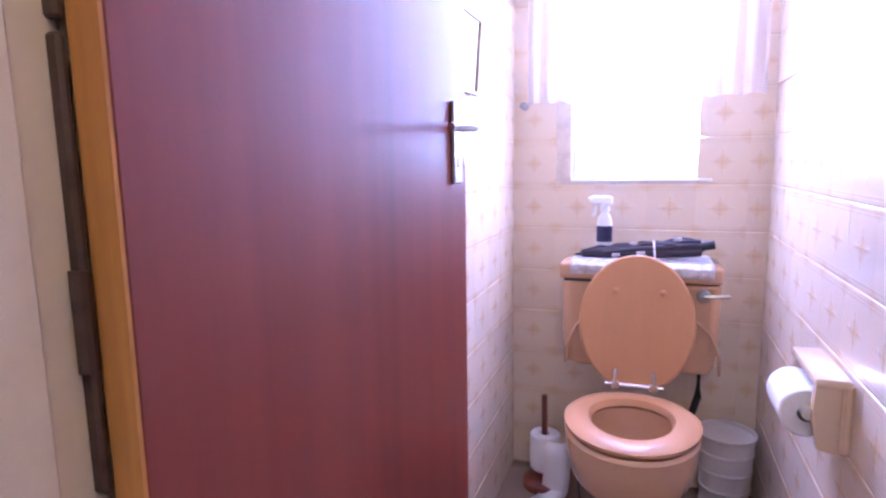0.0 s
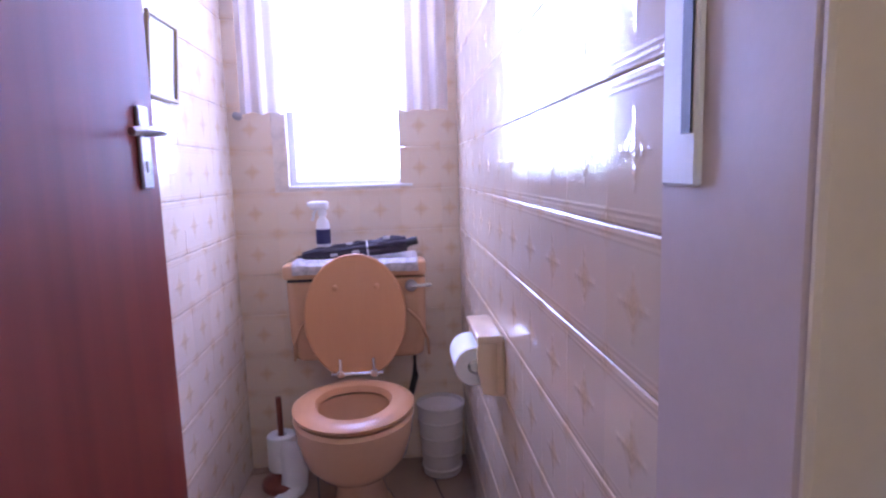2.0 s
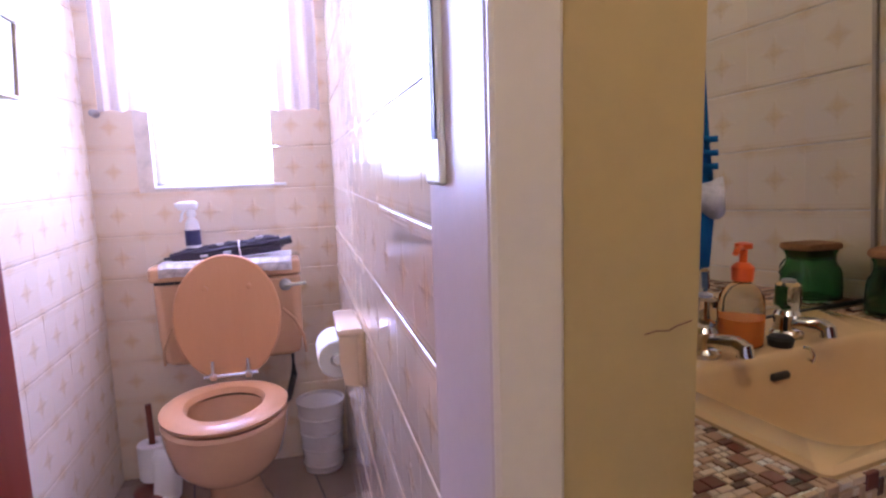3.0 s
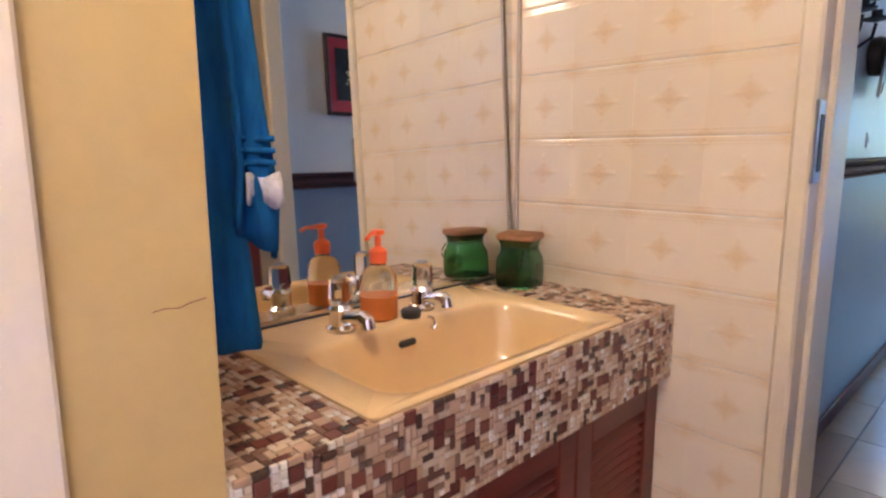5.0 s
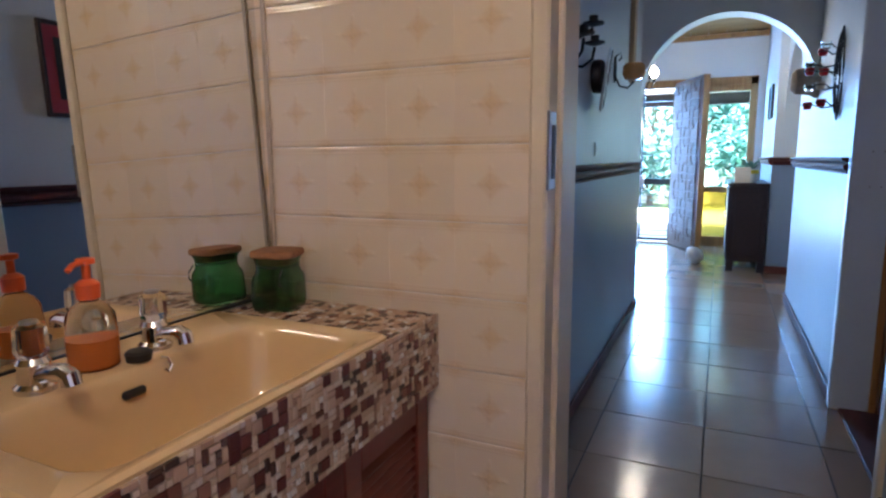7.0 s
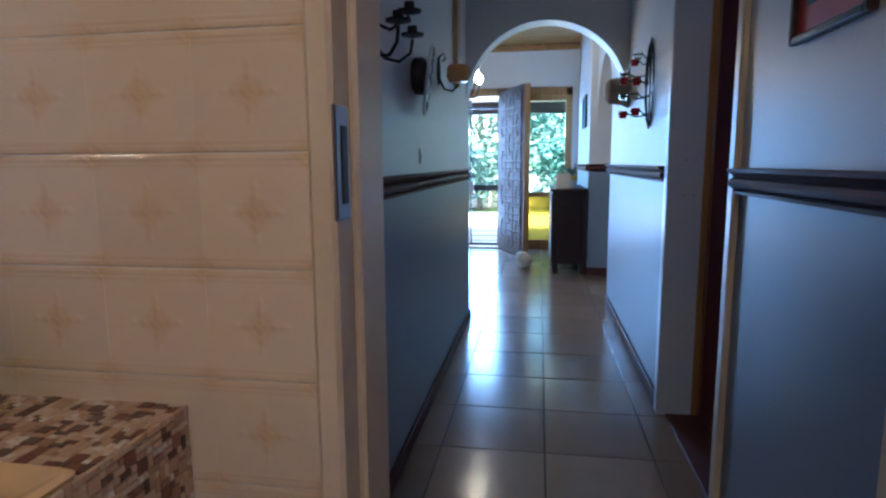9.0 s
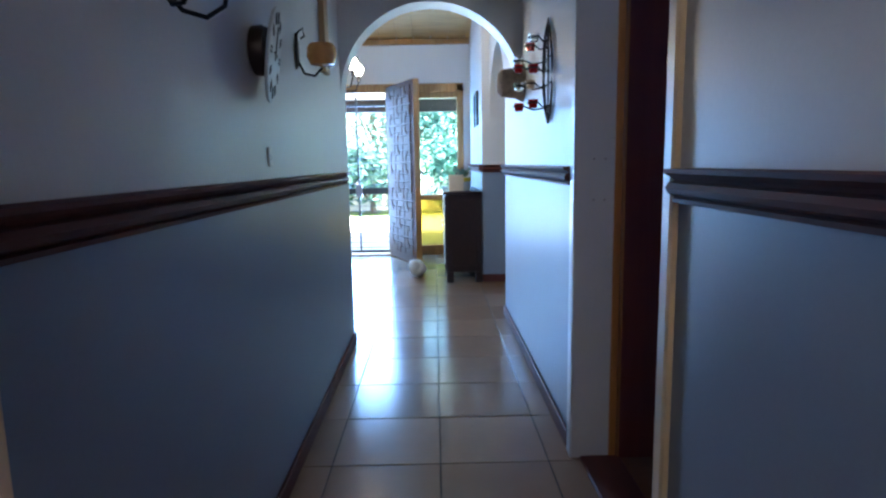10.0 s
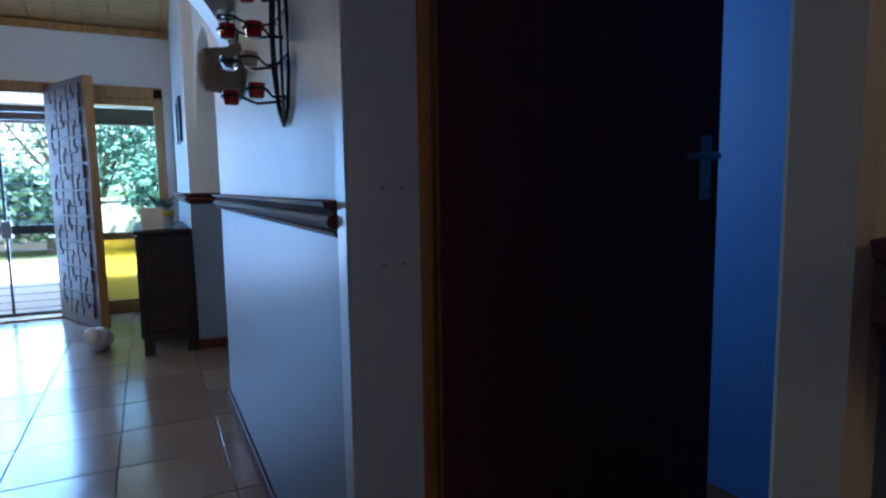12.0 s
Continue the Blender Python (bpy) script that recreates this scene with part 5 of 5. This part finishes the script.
t = thing("wall_plaque", "narrow tan wooden board hung beside the arch", "plaque", pose(4.06, WN - 0.001, 1.56, 0, 0, 180))
part("board", boxed(-0.05, 0.05, 0, 0.028, 0, 0.62, bevel=0.003), "plaque", t)
part("nail", tube(bmesh.new(), (0.0, 0.026, 0.03), (0.0, 0.034, 0.03), 0.004, 8), "iron", t)
t = thing("light_switch", "small white wall light switch", "switch", pose(3.045, WN - 0.001, 1.153, 0, 0, 180))
part("plate", boxed(-0.020, 0.020, 0, 0.007, -0.030, 0.030, bevel=0.002), "plastic", t)
part("rocker", boxed(-0.007, 0.007, 0.005, 0.010, -0.010, 0.010, bevel=0.001), "plastic", t)

# ---- entrance ----
t = thing("entrance_frame", "golden oak frame of the entrance door and windows", "door frame")
t["kind"] = "structure"
for y0, y1, z0, z1 in ((-0.38, -0.30, 0, 2.06), (0.47, 0.55, 0, 2.06), (1.30, 1.38, 0, 2.06), (1.68, 1.75, 0, 2.06), (-0.38, 1.75, 1.97, 2.07), (-0.30, 0.47, 0.68, 0.745), (-0.30, 0.47, 0.0, 0.12), (1.38, 1.68, 0.66, 0.745), (1.38, 1.68, 0, 0.07), (-0.30, 0.47, 1.90, 1.97)):
    part("rail" if y1 - y0 > 0.1 else "post", boxed(FX - 0.03, FX + 0.09, y0, y1, z0, z1, bevel=0.005), "oak", t)
for y0, y1, z0, z1 in ((-0.30, 0.47, 0.745, 1.90), (-0.30, 0.47, 0.12, 0.68), (1.38, 1.68, 0.745, 1.97), (1.38, 1.68, 0.07, 0.66)):
    g_ = part("pane", boxed(FX + 0.02, FX + 0.025, y0, y1, z0, z1), "pane" if z1 > 1.0 else "amber_pane", t)
    g_.visible_shadow = False
setting("threshold", boxed(FX - 0.03, FX + 0.22, 0.55, 1.30, 0.0, 0.018, bevel=0.004), "oak", "wooden threshold of the entrance", "threshold")
g_ = thing("security_gate", "dark steel security gate with thin horizontal bars", "gate", pose(FX + 0.17, 0.55, 0.02))
bm = bmesh.new()
for y in (0.0, 0.37, 0.72):
    box(bm, -0.012, 0.012, y, y + 0.022, 0, 1.93, bevel=0.002)
box(bm, -0.012, 0.012, 0, 0.74, 0.0, 0.025); box(bm, -0.012, 0.012, 0, 0.74, 1.81, 1.84); box(bm, -0.012, 0.012, 0, 0.74, 1.74, 1.76)
part("gate_frame", bm, "white_gate", g_)
part("mid_bar", boxed(-0.016, 0.016, 0, 0.74, 0.735, 0.815, bevel=0.004), "white_gate", g_)
part("lock", boxed(-0.03, 0.03, 0.34, 0.42, 0.70, 0.86, bevel=0.006), "steel", g_)
me = mesh_of("bar", tube(bmesh.new(), (0, 0.01, 0), (0, 0.73, 0), 0.0035, 6), MAT["white_gate"])
for k in range(26):
    if abs(0.06 + k * 0.066 - 0.775) > 0.06:
        b_ = new("bar", me); b_.parent = g_; b_.matrix_basis = Matrix.Translation((0, 0, 0.06 + k * 0.066))
w = thing("window_2", "bright window in the side room beyond the arch", "window", pose(7.66, -1.37, 0))
w["kind"] = "structure"
for y0, y1, z0, z1 in ((-0.63, -0.58, 0.82, 2.05), (0.58, 0.63, 0.82, 2.05), (-0.58, 0.58, 0.82, 0.87), (-0.58, 0.58, 2.0, 2.05), (-0.58, 0.58, 1.40, 1.435)):
    part("frame_bar", boxed(0, 0.05, y0, y1, z0, z1, bevel=0.004), "oak", w)
part("pane", boxed(0.022, 0.027, -0.58, 0.58, 0.87, 2.0), "pane", w).visible_shadow = False
part("window_sill", boxed(-0.10, 0.0, -0.63, 0.63, 0.80, 0.83, bevel=0.004), "oak", w)
# carved door, standing ajar into the hall
d = thing("door_4", "carved brown oak entrance door standing open", "door", pose(FX - 0.02, 0.55, 0.01, 0, 0, 205))
d["kind"] = "structure"
bm = boxed(0, 0.83, 0, 0.07, 0, 2.02, bevel=0.004)
part("leaf", bm, "carved", d)
part("front_edge", boxed(0.83, 0.836, 0.001, 0.069, 0, 2.02), "oak", d, "golden oak edge")
for i in range(3):
    for j in range(9):
        x, z = 0.07 + i * 0.235, 0.08 + j * 0.212
        bm = bmesh.new()
        flip = (i + j) % 2
        for y, s in ((0.07, 1), (0.0, -1)):
            for p0, p1, q0, q1, proud in ((0.0, 0.13, 0.0, 0.07, 0.010), (0.14, 0.215, 0.0, 0.12, 0.016), (0.085, 0.215, 0.13, 0.19, 0.011), (0.0, 0.075, 0.08, 0.19, 0.017), (0.085, 0.13, 0.08, 0.12, 0.022)):
                if flip:
                    p0, p1 = 0.215 - p1, 0.215 - p0
                box(bm, x + p0, x + p1, min(y, y + s * proud), max(y, y + s * proud), z + q0, z + q1, bevel=0.004)
        part("carved_panel", bm, "carved", d)
part("lock_handle", (lambda b: (tube(b, (0.77, 0.065, 1.02), (0.77, 0.125, 1.02), 0.012), wire(b, [(0.77, 0.12, 1.02), (0.70, 0.125, 1.02), (0.66, 0.12, 1.02)], 0.009)) and b)(bmesh.new()), "steel", d)

c = thing("sideboard", "dark mahogany sideboard against the hall wall", "sideboard", pose(6.61, -0.455, 0))
part("body", boxed(0, 1.1, 0, 0.335, 0.10, 0.835, bevel=0.005), "cabinet", c)
part("top", boxed(-0.025, 1.12, -0.004, 0.36, 0.835, 0.862, bevel=0.006, seg=2), "cabinet", c)
for x in (0, 1.03):
    for y in (0.0, 0.27):
        part("foot", (lambda b: prism(b, [(x, y), (x + 0.07, y), (x + 0.07, y + 0.065), (x, y + 0.065)], 0, 0.1) and b)(bmesh.new()), "cabinet", c)
part("side_panel", boxed(-0.008, 0, 0.05, 0.285, 0.16, 0.78, bevel=0.004), "cabinet", c)
for x0 in (0.02, 0.56):
    dd = part("door", boxed(x0, x0 + 0.52, 0.333, 0.35, 0.12, 0.82, bevel=0.004), "cabinet", c)
    part("knob", lathe(bmesh.new(), [(0.012, 0), (0.014, 0.012), (0.006, 0.018)], 14, Matrix.Translation((x0 + 0.46, 0.35, 0.5)) @ Matrix.Rotation(radians(-90), 4, "X")), "steel", dd)
t = thing("plant_pot", "pale pot with a yellow ribbon and a green plant", "pot plant", pose(6.86, -0.30, 0.862))
part("pot", lathe(bmesh.new(), [(0.05, 0), (0.06, 0.02), (0.068, 0.13), (0.06, 0.13), (0.05, 0.11), (0.001, 0.10)], 24), "stone_white", t)
part("ribbon", lathe(bmesh.new(), [(0.0655, 0.085), (0.070, 0.09), (0.0715, 0.12), (0.068, 0.122)], 24), "yellow", t, "yellow ribbon")
bm = bmesh.new(); rnd = random.Random(2)
for k in range(26):
    a, l = rnd.uniform(0, 6.28), rnd.uniform(0.07, 0.16)
    b0 = Vector((0.02 * math.cos(a), 0.02 * math.sin(a), 0.12))
    tip = b0 + Vector((math.cos(a) * l * 0.8, math.sin(a) * l * 0.8, l * rnd.uniform(0.3, 0.9)))
    sd = Vector((-math.sin(a), math.cos(a), 0)) * 0.014
    mid = (b0 + tip) / 2 + Vector((0, 0, 0.02))
    vs = [bm.verts.new(p) for p in (b0, mid + sd, tip, mid - sd)]
    bm.faces.new(vs)
part("leaves", bm, "leaf2", t)
t = thing("paper_box", "pale cardboard box on the sideboard", "box", pose(6.72, -0.22, 0.862))
part("box", boxed(-0.04, 0.04, -0.07, 0.07, 0, 0.15, bevel=0.003), "wax", t)
framed("framed_picture", "dark framed blue picture on the hall wall", 0.42, 0.33, pose(7.22, WS + 0.072, 1.655), "blue_print", None)
t = thing("ornament", "white stone animal ornament on the floor", "ornament", pose(6.95, 0.17, 0))
bm = bmesh.new()
for c_, r_ in (((0, 0, 0.085), (0.12, 0.08, 0.085)), ((-0.10, 0.03, 0.13), (0.06, 0.055, 0.06)), ((0.1, -0.02, 0.06), (0.06, 0.07, 0.06))):
    bmesh.ops.create_icosphere(bm, subdivisions=3, radius=1.0, matrix=Matrix.Translation(c_) @ Matrix.Diagonal((*r_, 1)))
for v in bm.verts:
    v.co += 0.006 * Vector((noise.noise(v.co * 30), noise.noise(v.co * 30 + Vector((5, 0, 0))), 0))
    v.co.z = max(0.0, v.co.z)
part("body", bm, "stone_white", t)


def chandelier():
    t = thing("chandelier", "black iron chandelier with lit candle bulbs", "chandelier", pose(5.45, 0.72, 1.70))
    bm = bmesh.new()
    tube(bm, (0, 0, 0.0), (0, 0, 1.36), 0.006, 8)
    for k in range(5):
        a = 2 * math.pi * k / 5 + 0.3
        c_, s_ = math.cos(a), math.sin(a)
        wire(bm, [(0, 0, 0.02), (0.08 * c_, 0.08 * s_, -0.05), (0.21 * c_, 0.21 * s_, -0.04), (0.24 * c_, 0.24 * s_, 0.03)], 0.006)
        tube(bm, (0.24 * c_, 0.24 * s_, 0.03), (0.24 * c_, 0.24 * s_, 0.07), 0.014, 10)
    part("bracket", bm, "iron", t)
    for k in range(5):
        a = 2 * math.pi * k / 5 + 0.3
        part("bulb", lathe(bmesh.new(), [(0.012, 0), (0.032, 0.03), (0.034, 0.05), (0.02, 0.075), (0.001, 0.085)], 16, Matrix.Translation((0.24 * math.cos(a), 0.24 * math.sin(a), 0.07))), "bulb", t, "glowing bulb")


chandelier()

t = thing("wall_vent", "small white louvred air vent above the entrance", "vent", pose(FX - 0.001, 0.925, 2.35, 0, 0, 90))
part("plate", boxed(-0.075, 0.075, 0, 0.006, -0.06, 0.06, bevel=0.002), "plastic", t)
for k in range(4):
    part("slot", boxed(-0.06, 0.06, 0.0055, 0.0075, -0.045 + k * 0.026, -0.034 + k * 0.026), "iron", t)

# ---- outside ----
setting("ground", boxed(-700, 900, -700, 700, -0.40, -0.13), "grass", "garden lawn running to the distance", "ground")
setting("pavement", boxed(FX + 0.22, FX + 5.5, -4, 6, -0.13, 0.0), "patio", "pale paved patio before the entrance", "patio")
setting("porch_roof", boxed(FX + 0.22, FX + 1.6, -2.5, 5, 2.06, 2.2), "plaster", "porch roof over the patio", "roof")
setting("porch_beam", boxed(FX + 1.6, FX + 1.72, -2.5, 5, 1.88, 2.14, bevel=0.01), "cabinet", "dark timber beam along the porch edge", "beam")
gw = thing("garden_wall", "low pale garden wall", "garden wall", pose(FX + 9, 0, 0))
part("wall", boxed(0, 0.25, -14, 16, -0.14, 0.9, bevel=0.01), "terrace_wall", gw)
part("coping", boxed(-0.03, 0.28, -14, 16, 0.9, 0.96, bevel=0.01), "patio", gw)


def bush(name, label, cat, x, y, trunk, h, r, n, seed):
    rnd = random.Random(seed)
    t = thing(name, label, cat, pose(x, y, -0.13))
    bm = bmesh.new()
    limbs = []
    tube(bm, (0, 0, 0), (0.03, 0.02, trunk), 0.09 * r, 10, 0.06 * r)
    for k in range(9):
        a = rnd.uniform(0, 6.28)
        e = Vector((math.cos(a) * r * rnd.uniform(0.4, 0.8), math.sin(a) * r * rnd.uniform(0.4, 0.8), trunk + (h - trunk) * rnd.uniform(0.2, 0.9)))
        tube(bm, (0, 0, trunk * rnd.uniform(0.6, 1)), e, 0.035 * r, 6, 0.01)
        limbs.append(e)
    part("trunk", bm, "bark", t)
    verts, faces = [], []
    for k in range(n):
        c_ = limbs[k % 9] + Vector((rnd.gauss(0, r * 0.3), rnd.gauss(0, r * 0.3), rnd.gauss(0, (h - trunk) * 0.18)))
        u = Vector((rnd.uniform(-1, 1), rnd.uniform(-1, 1), rnd.uniform(-0.6, 0.6))).normalized()
        v = u.cross(Vector((rnd.uniform(-1, 1), rnd.uniform(-1, 1), 1))).normalized()
        s = rnd.uniform(0.06, 0.14)
        i = len(verts)
        verts += [c_ - u * s, c_ + v * s * 0.45, c_ + u * s, c_ - v * s * 0.45]
        faces.append((i, i + 1, i + 2, i + 3))
    me = bpy.data.meshes.new("crown")
    me.from_pydata(verts, [], faces)
    me.materials.append(MAT["leaf2"])
    cr = new("crown", me)
    cr.parent = t
    return t


for k, (x, y, tr_, h_, r_, n_) in enumerate(((FX + 7.5, -0.9, 0.5, 2.0, 1.1, 1300), (FX + 8.2, 1.6, 0.4, 1.7, 1.0, 1100), (FX + 12, 0.9, 1.4, 4.2, 1.7, 1700), (FX + 11.5, -3.2, 1.5, 4.6, 1.9, 1900), (FX + 12.5, 4.4, 1.4, 4.2, 1.8, 1700), (FX + 7.8, 3.8, 0.4, 1.7, 1.0, 1000), (FX + 19, 2.5, 2, 6.5, 2.8, 2400), (FX + 19, -3, 2, 6.5, 2.8, 2400), (FX + 19, 8, 2, 6.5, 2.8, 2400))):
    bush("tree" if h_ > 3 else "bush", "leafy garden tree beyond the patio" if h_ > 3 else "leafy garden shrub beyond the patio", "tree" if h_ > 3 else "shrub", x, y, tr_, h_, r_, 2 * n_, k + 3)["group"] = "garden trees" if h_ > 3 else "garden shrubs"

# ---- pieces: wall tiles, floor tiles, mosaic ----
def piece_mesh(name, w, h, th, bev, material):
    """A tile lying in x, y with its glazed face up (+z)."""
    bm = bmesh.new()
    a = [bm.verts.new((x, y, 0)) for x, y in ((-w / 2, -h / 2), (w / 2, -h / 2), (w / 2, h / 2), (-w / 2, h / 2))]
    b = [bm.verts.new((v.co.x, v.co.y, th - bev)) for v in a]
    c = [bm.verts.new((v.co.x * (1 - 2 * bev / w), v.co.y * (1 - 2 * bev / h), th)) for v in a]
    for u, v in ((a, b), (b, c)):
        for i in range(4):
            bm.faces.new((u[i], u[(i + 1) % 4], v[(i + 1) % 4], v[i]))
    bm.faces.new(c)
    return mesh_of(name, bm, MAT[material], False)


def wall_tile_mesh(w, h):
    """A tile with eased upper and lower edges, butted to its neighbours at the sides."""
    bm = bmesh.new()
    prof = [(-h / 2, 0.0), (-h / 2, 0.0070), (-h / 2 + 0.0010, 0.0080), (-h / 2 + 0.0025, 0.0085), (h / 2 - 0.0025, 0.0085), (h / 2 - 0.0010, 0.0080), (h / 2, 0.0070), (h / 2, 0.0)]
    a = [bm.verts.new((-w / 2, y, z)) for y, z in prof]
    b = [bm.verts.new((w / 2, y, z)) for y, z in prof]
    for i in range(len(prof) - 1):
        bm.faces.new((a[i], b[i], b[i + 1], a[i + 1]))
    bm.faces.new(a); bm.faces.new(b[::-1])
    return mesh_of("tile", bm, MAT["tile"], False)


def tile_wall(parent, origin, udir, normal, u0, u1, z_rows, p, zref, skip=None):
    """Square tiles on a wall: udir runs along it, normal looks into the room; the first column starts at u0."""
    u, n = Vector(udir), Vector(normal)
    full = wall_tile_mesh(p - 0.0001, p - 0.0014)
    cut = {}
    rnd = random.Random(int(abs(u0) * 1000) + 7)
    k = 0
    x = u0
    while x < u1 - 0.01:
        w = min(p, u1 - x)
        for r in z_rows:
            z = zref + r * p
            zt = min(z + p, H)
            if zt - z < 0.02:
                continue
            cz, cx = (z + zt) / 2, x + w / 2
            if skip and skip(cx, cz):
                continue
            if w < p - 1e-4 or zt - z < p - 1e-4:
                key = (round(w, 4), round(zt - z, 4))
                if key not in cut:
                    cut[key] = wall_tile_mesh(w - 0.0001, zt - z - 0.0014)
                me = cut[key]
            else:
                me = full
            ob = new("tile", me)
            ob.parent = parent
            c = Vector(origin) + u * cx + Vector((0, 0, cz)) + n * rnd.uniform(-0.0002, 0.0002)
            m = Matrix((( u.x, 0, n.x, c.x), (u.y, 0, n.y, c.y), (u.z, 1, n.z, c.z), (0, 0, 0, 1)))
            tilt = Matrix.Rotation(rnd.gauss(0, 0.003), 4, "X") @ Matrix.Rotation(rnd.gauss(0, 0.0012), 4, "Y")
            ob.matrix_basis = m @ tilt
        x += p


P = 0.1502
Z0 = 1.047
rows_t = list(range(-7, 10))
by = {o.name: o for o in scene.objects}
tile_wall(by["wall_toilet_back"], (0, TB + 0.008, 0), (1, 0, 0), (0, -1, 0), TL, TR, rows_t, P, Z0, lambda x, z: -0.279 < x < 0.168 and 1.05 < z < 2.2)
tile_wall(by["wall_toilet_right"], (TR + 0.008, 0, 0), (0, 1, 0), (-1, 0, 0), TF, TB, rows_t, P, Z0)
tile_wall(by["wall_toilet_left"], (TL - 0.008, 0, 0), (0, 1, 0), (1, 0, 0), TF, TB, rows_t, P, Z0)
tile_wall(by["wall_lobby_cross"], (EAST + 0.008, 0, 0), (0, 1, 0), (-1, 0, 0), 0.297, NORTH + 0.02, list(range(-5, 11)), 0.1485, 0.842 + 0.0)

fl = by["floor"]
ft = piece_mesh("floor_tile", 0.4045, 0.4045, 0.012, 0.0008, "floor_tile")
rnd = random.Random(9)
GX, GY, GP = 3.207, -0.020, 0.410
for i in range(-11, 13):
    for j in range(-3, 7):
        x, y = GX + (i + 0.5) * GP, GY + (j + 0.5) * GP
        if x > FX + 0.1 or (x < ARCH and y > 1.1 and x > 1.3) or (y < -1.1 and x < 1.5):
            continue
        ob = new("floor_tile", ft)
        ob.parent = fl
        ob.matrix_basis = pose(x, y, -0.0115 + rnd.uniform(-0.0005, 0.0005), rnd.gauss(0, 0.05), rnd.gauss(0, 0.05), 90 * rnd.randrange(4))
for j in range(-7, -1):
    for i in range(-11, 13):
        x, y = GX + (i + 0.5) * GP, GY + (j + 0.5) * GP
        if y < -0.9 and 4.6 < x < 7.6:
            ob = new("floor_tile", ft)
            ob.parent = fl
            ob.matrix_basis = pose(x, y, -0.0116, 0, 0, 90 * rnd.randrange(4)) if j < -3 else pose(x, y, -0.013, 0, 0, 0)

# mosaic of the counter
ct = thing("countertop", "counter clad in brown and beige mosaic", "counter")
bm = bmesh.new()
box(bm, 0.354, 1.288, VF + 0.004, VF + 0.02, 0.652, VT - 0.004)
box(bm, 0.354, 0.535, VF + 0.02, 0.897, VT - 0.03, VT - 0.004)
box(bm, 1.109, 1.288, VF + 0.02, 0.897, VT - 0.03, VT - 0.004)
box(bm, 0.535, 1.109, VF + 0.02, 0.494, VT - 0.03, VT - 0.004)
part("bed", bm, "mosaic_grout", ct, smooth=False)
U = 0.0096
cache = {}


def mosaic(u0, u1, v0, v1, place, seed):
    """Random bond of 1x1, 2x2, 1x2 and 2x1 chips."""
    rnd = random.Random(seed)
    nu, nv = int(round((u1 - u0) / U)), int(round((v1 - v0) / U))
    taken = set()
    for j in range(nv):
        for i in range(nu):
            if (i, j) in taken:
                continue
            opts = [(1, 1)]
            for w, h in ((2, 2), (1, 2), (2, 1)):
                if i + w <= nu and j + h <= nv and not any((i + a, j + b) in taken for a in range(w) for b in range(h)):
                    opts.append((w, h))
            w, h = rnd.choice(opts + [(1, 1)] + [o for o in opts if o == (2, 1)])
            for a in range(w):
                for b in range(h):
                    taken.add((i + a, j + b))
            if (w, h) not in cache:
                cache[(w, h)] = piece_mesh("chip", w * U - 0.0019, h * U - 0.0019, 0.005, 0.0007, "chip_big" if w * h == 4 else "chip_long" if w * h == 2 else "chip_small")
            ob = new("chip", cache[(w, h)])
            ob.parent = ct
            ob.matrix_basis = place(u0 + (i + w / 2) * U, v0 + (j + h / 2) * U) @ Matrix.Translation((0, 0, rnd.uniform(-0.0006, 0.0004)))


mosaic(0.356, 1.288, 0.652, 0.803, lambda u, v: Matrix(((1, 0, 0, u), (0, 0, -1, VF + 0.004), (0, 1, 0, v), (0, 0, 0, 1))), 1)
mosaic(0.356, 0.535, VF, 0.895, lambda u, v: Matrix.Translation((u, v, VT - 0.005)), 2)
mosaic(1.11, 1.288, VF, 0.895, lambda u, v: Matrix.Translation((u, v, VT - 0.005)), 3)
mosaic(0.535, 1.11, VF, VF + U, lambda u, v: Matrix.Translation((u, v, VT - 0.005)), 4)

t = thing("ceiling_lamp", "round white glass ceiling lamp in the lobby", "lamp", pose(-0.05, -0.08, H))
part("rose", lathe(bmesh.new(), [(0.10, 0.0), (0.10, -0.02), (0.06, -0.03)], 28), "plastic", t)
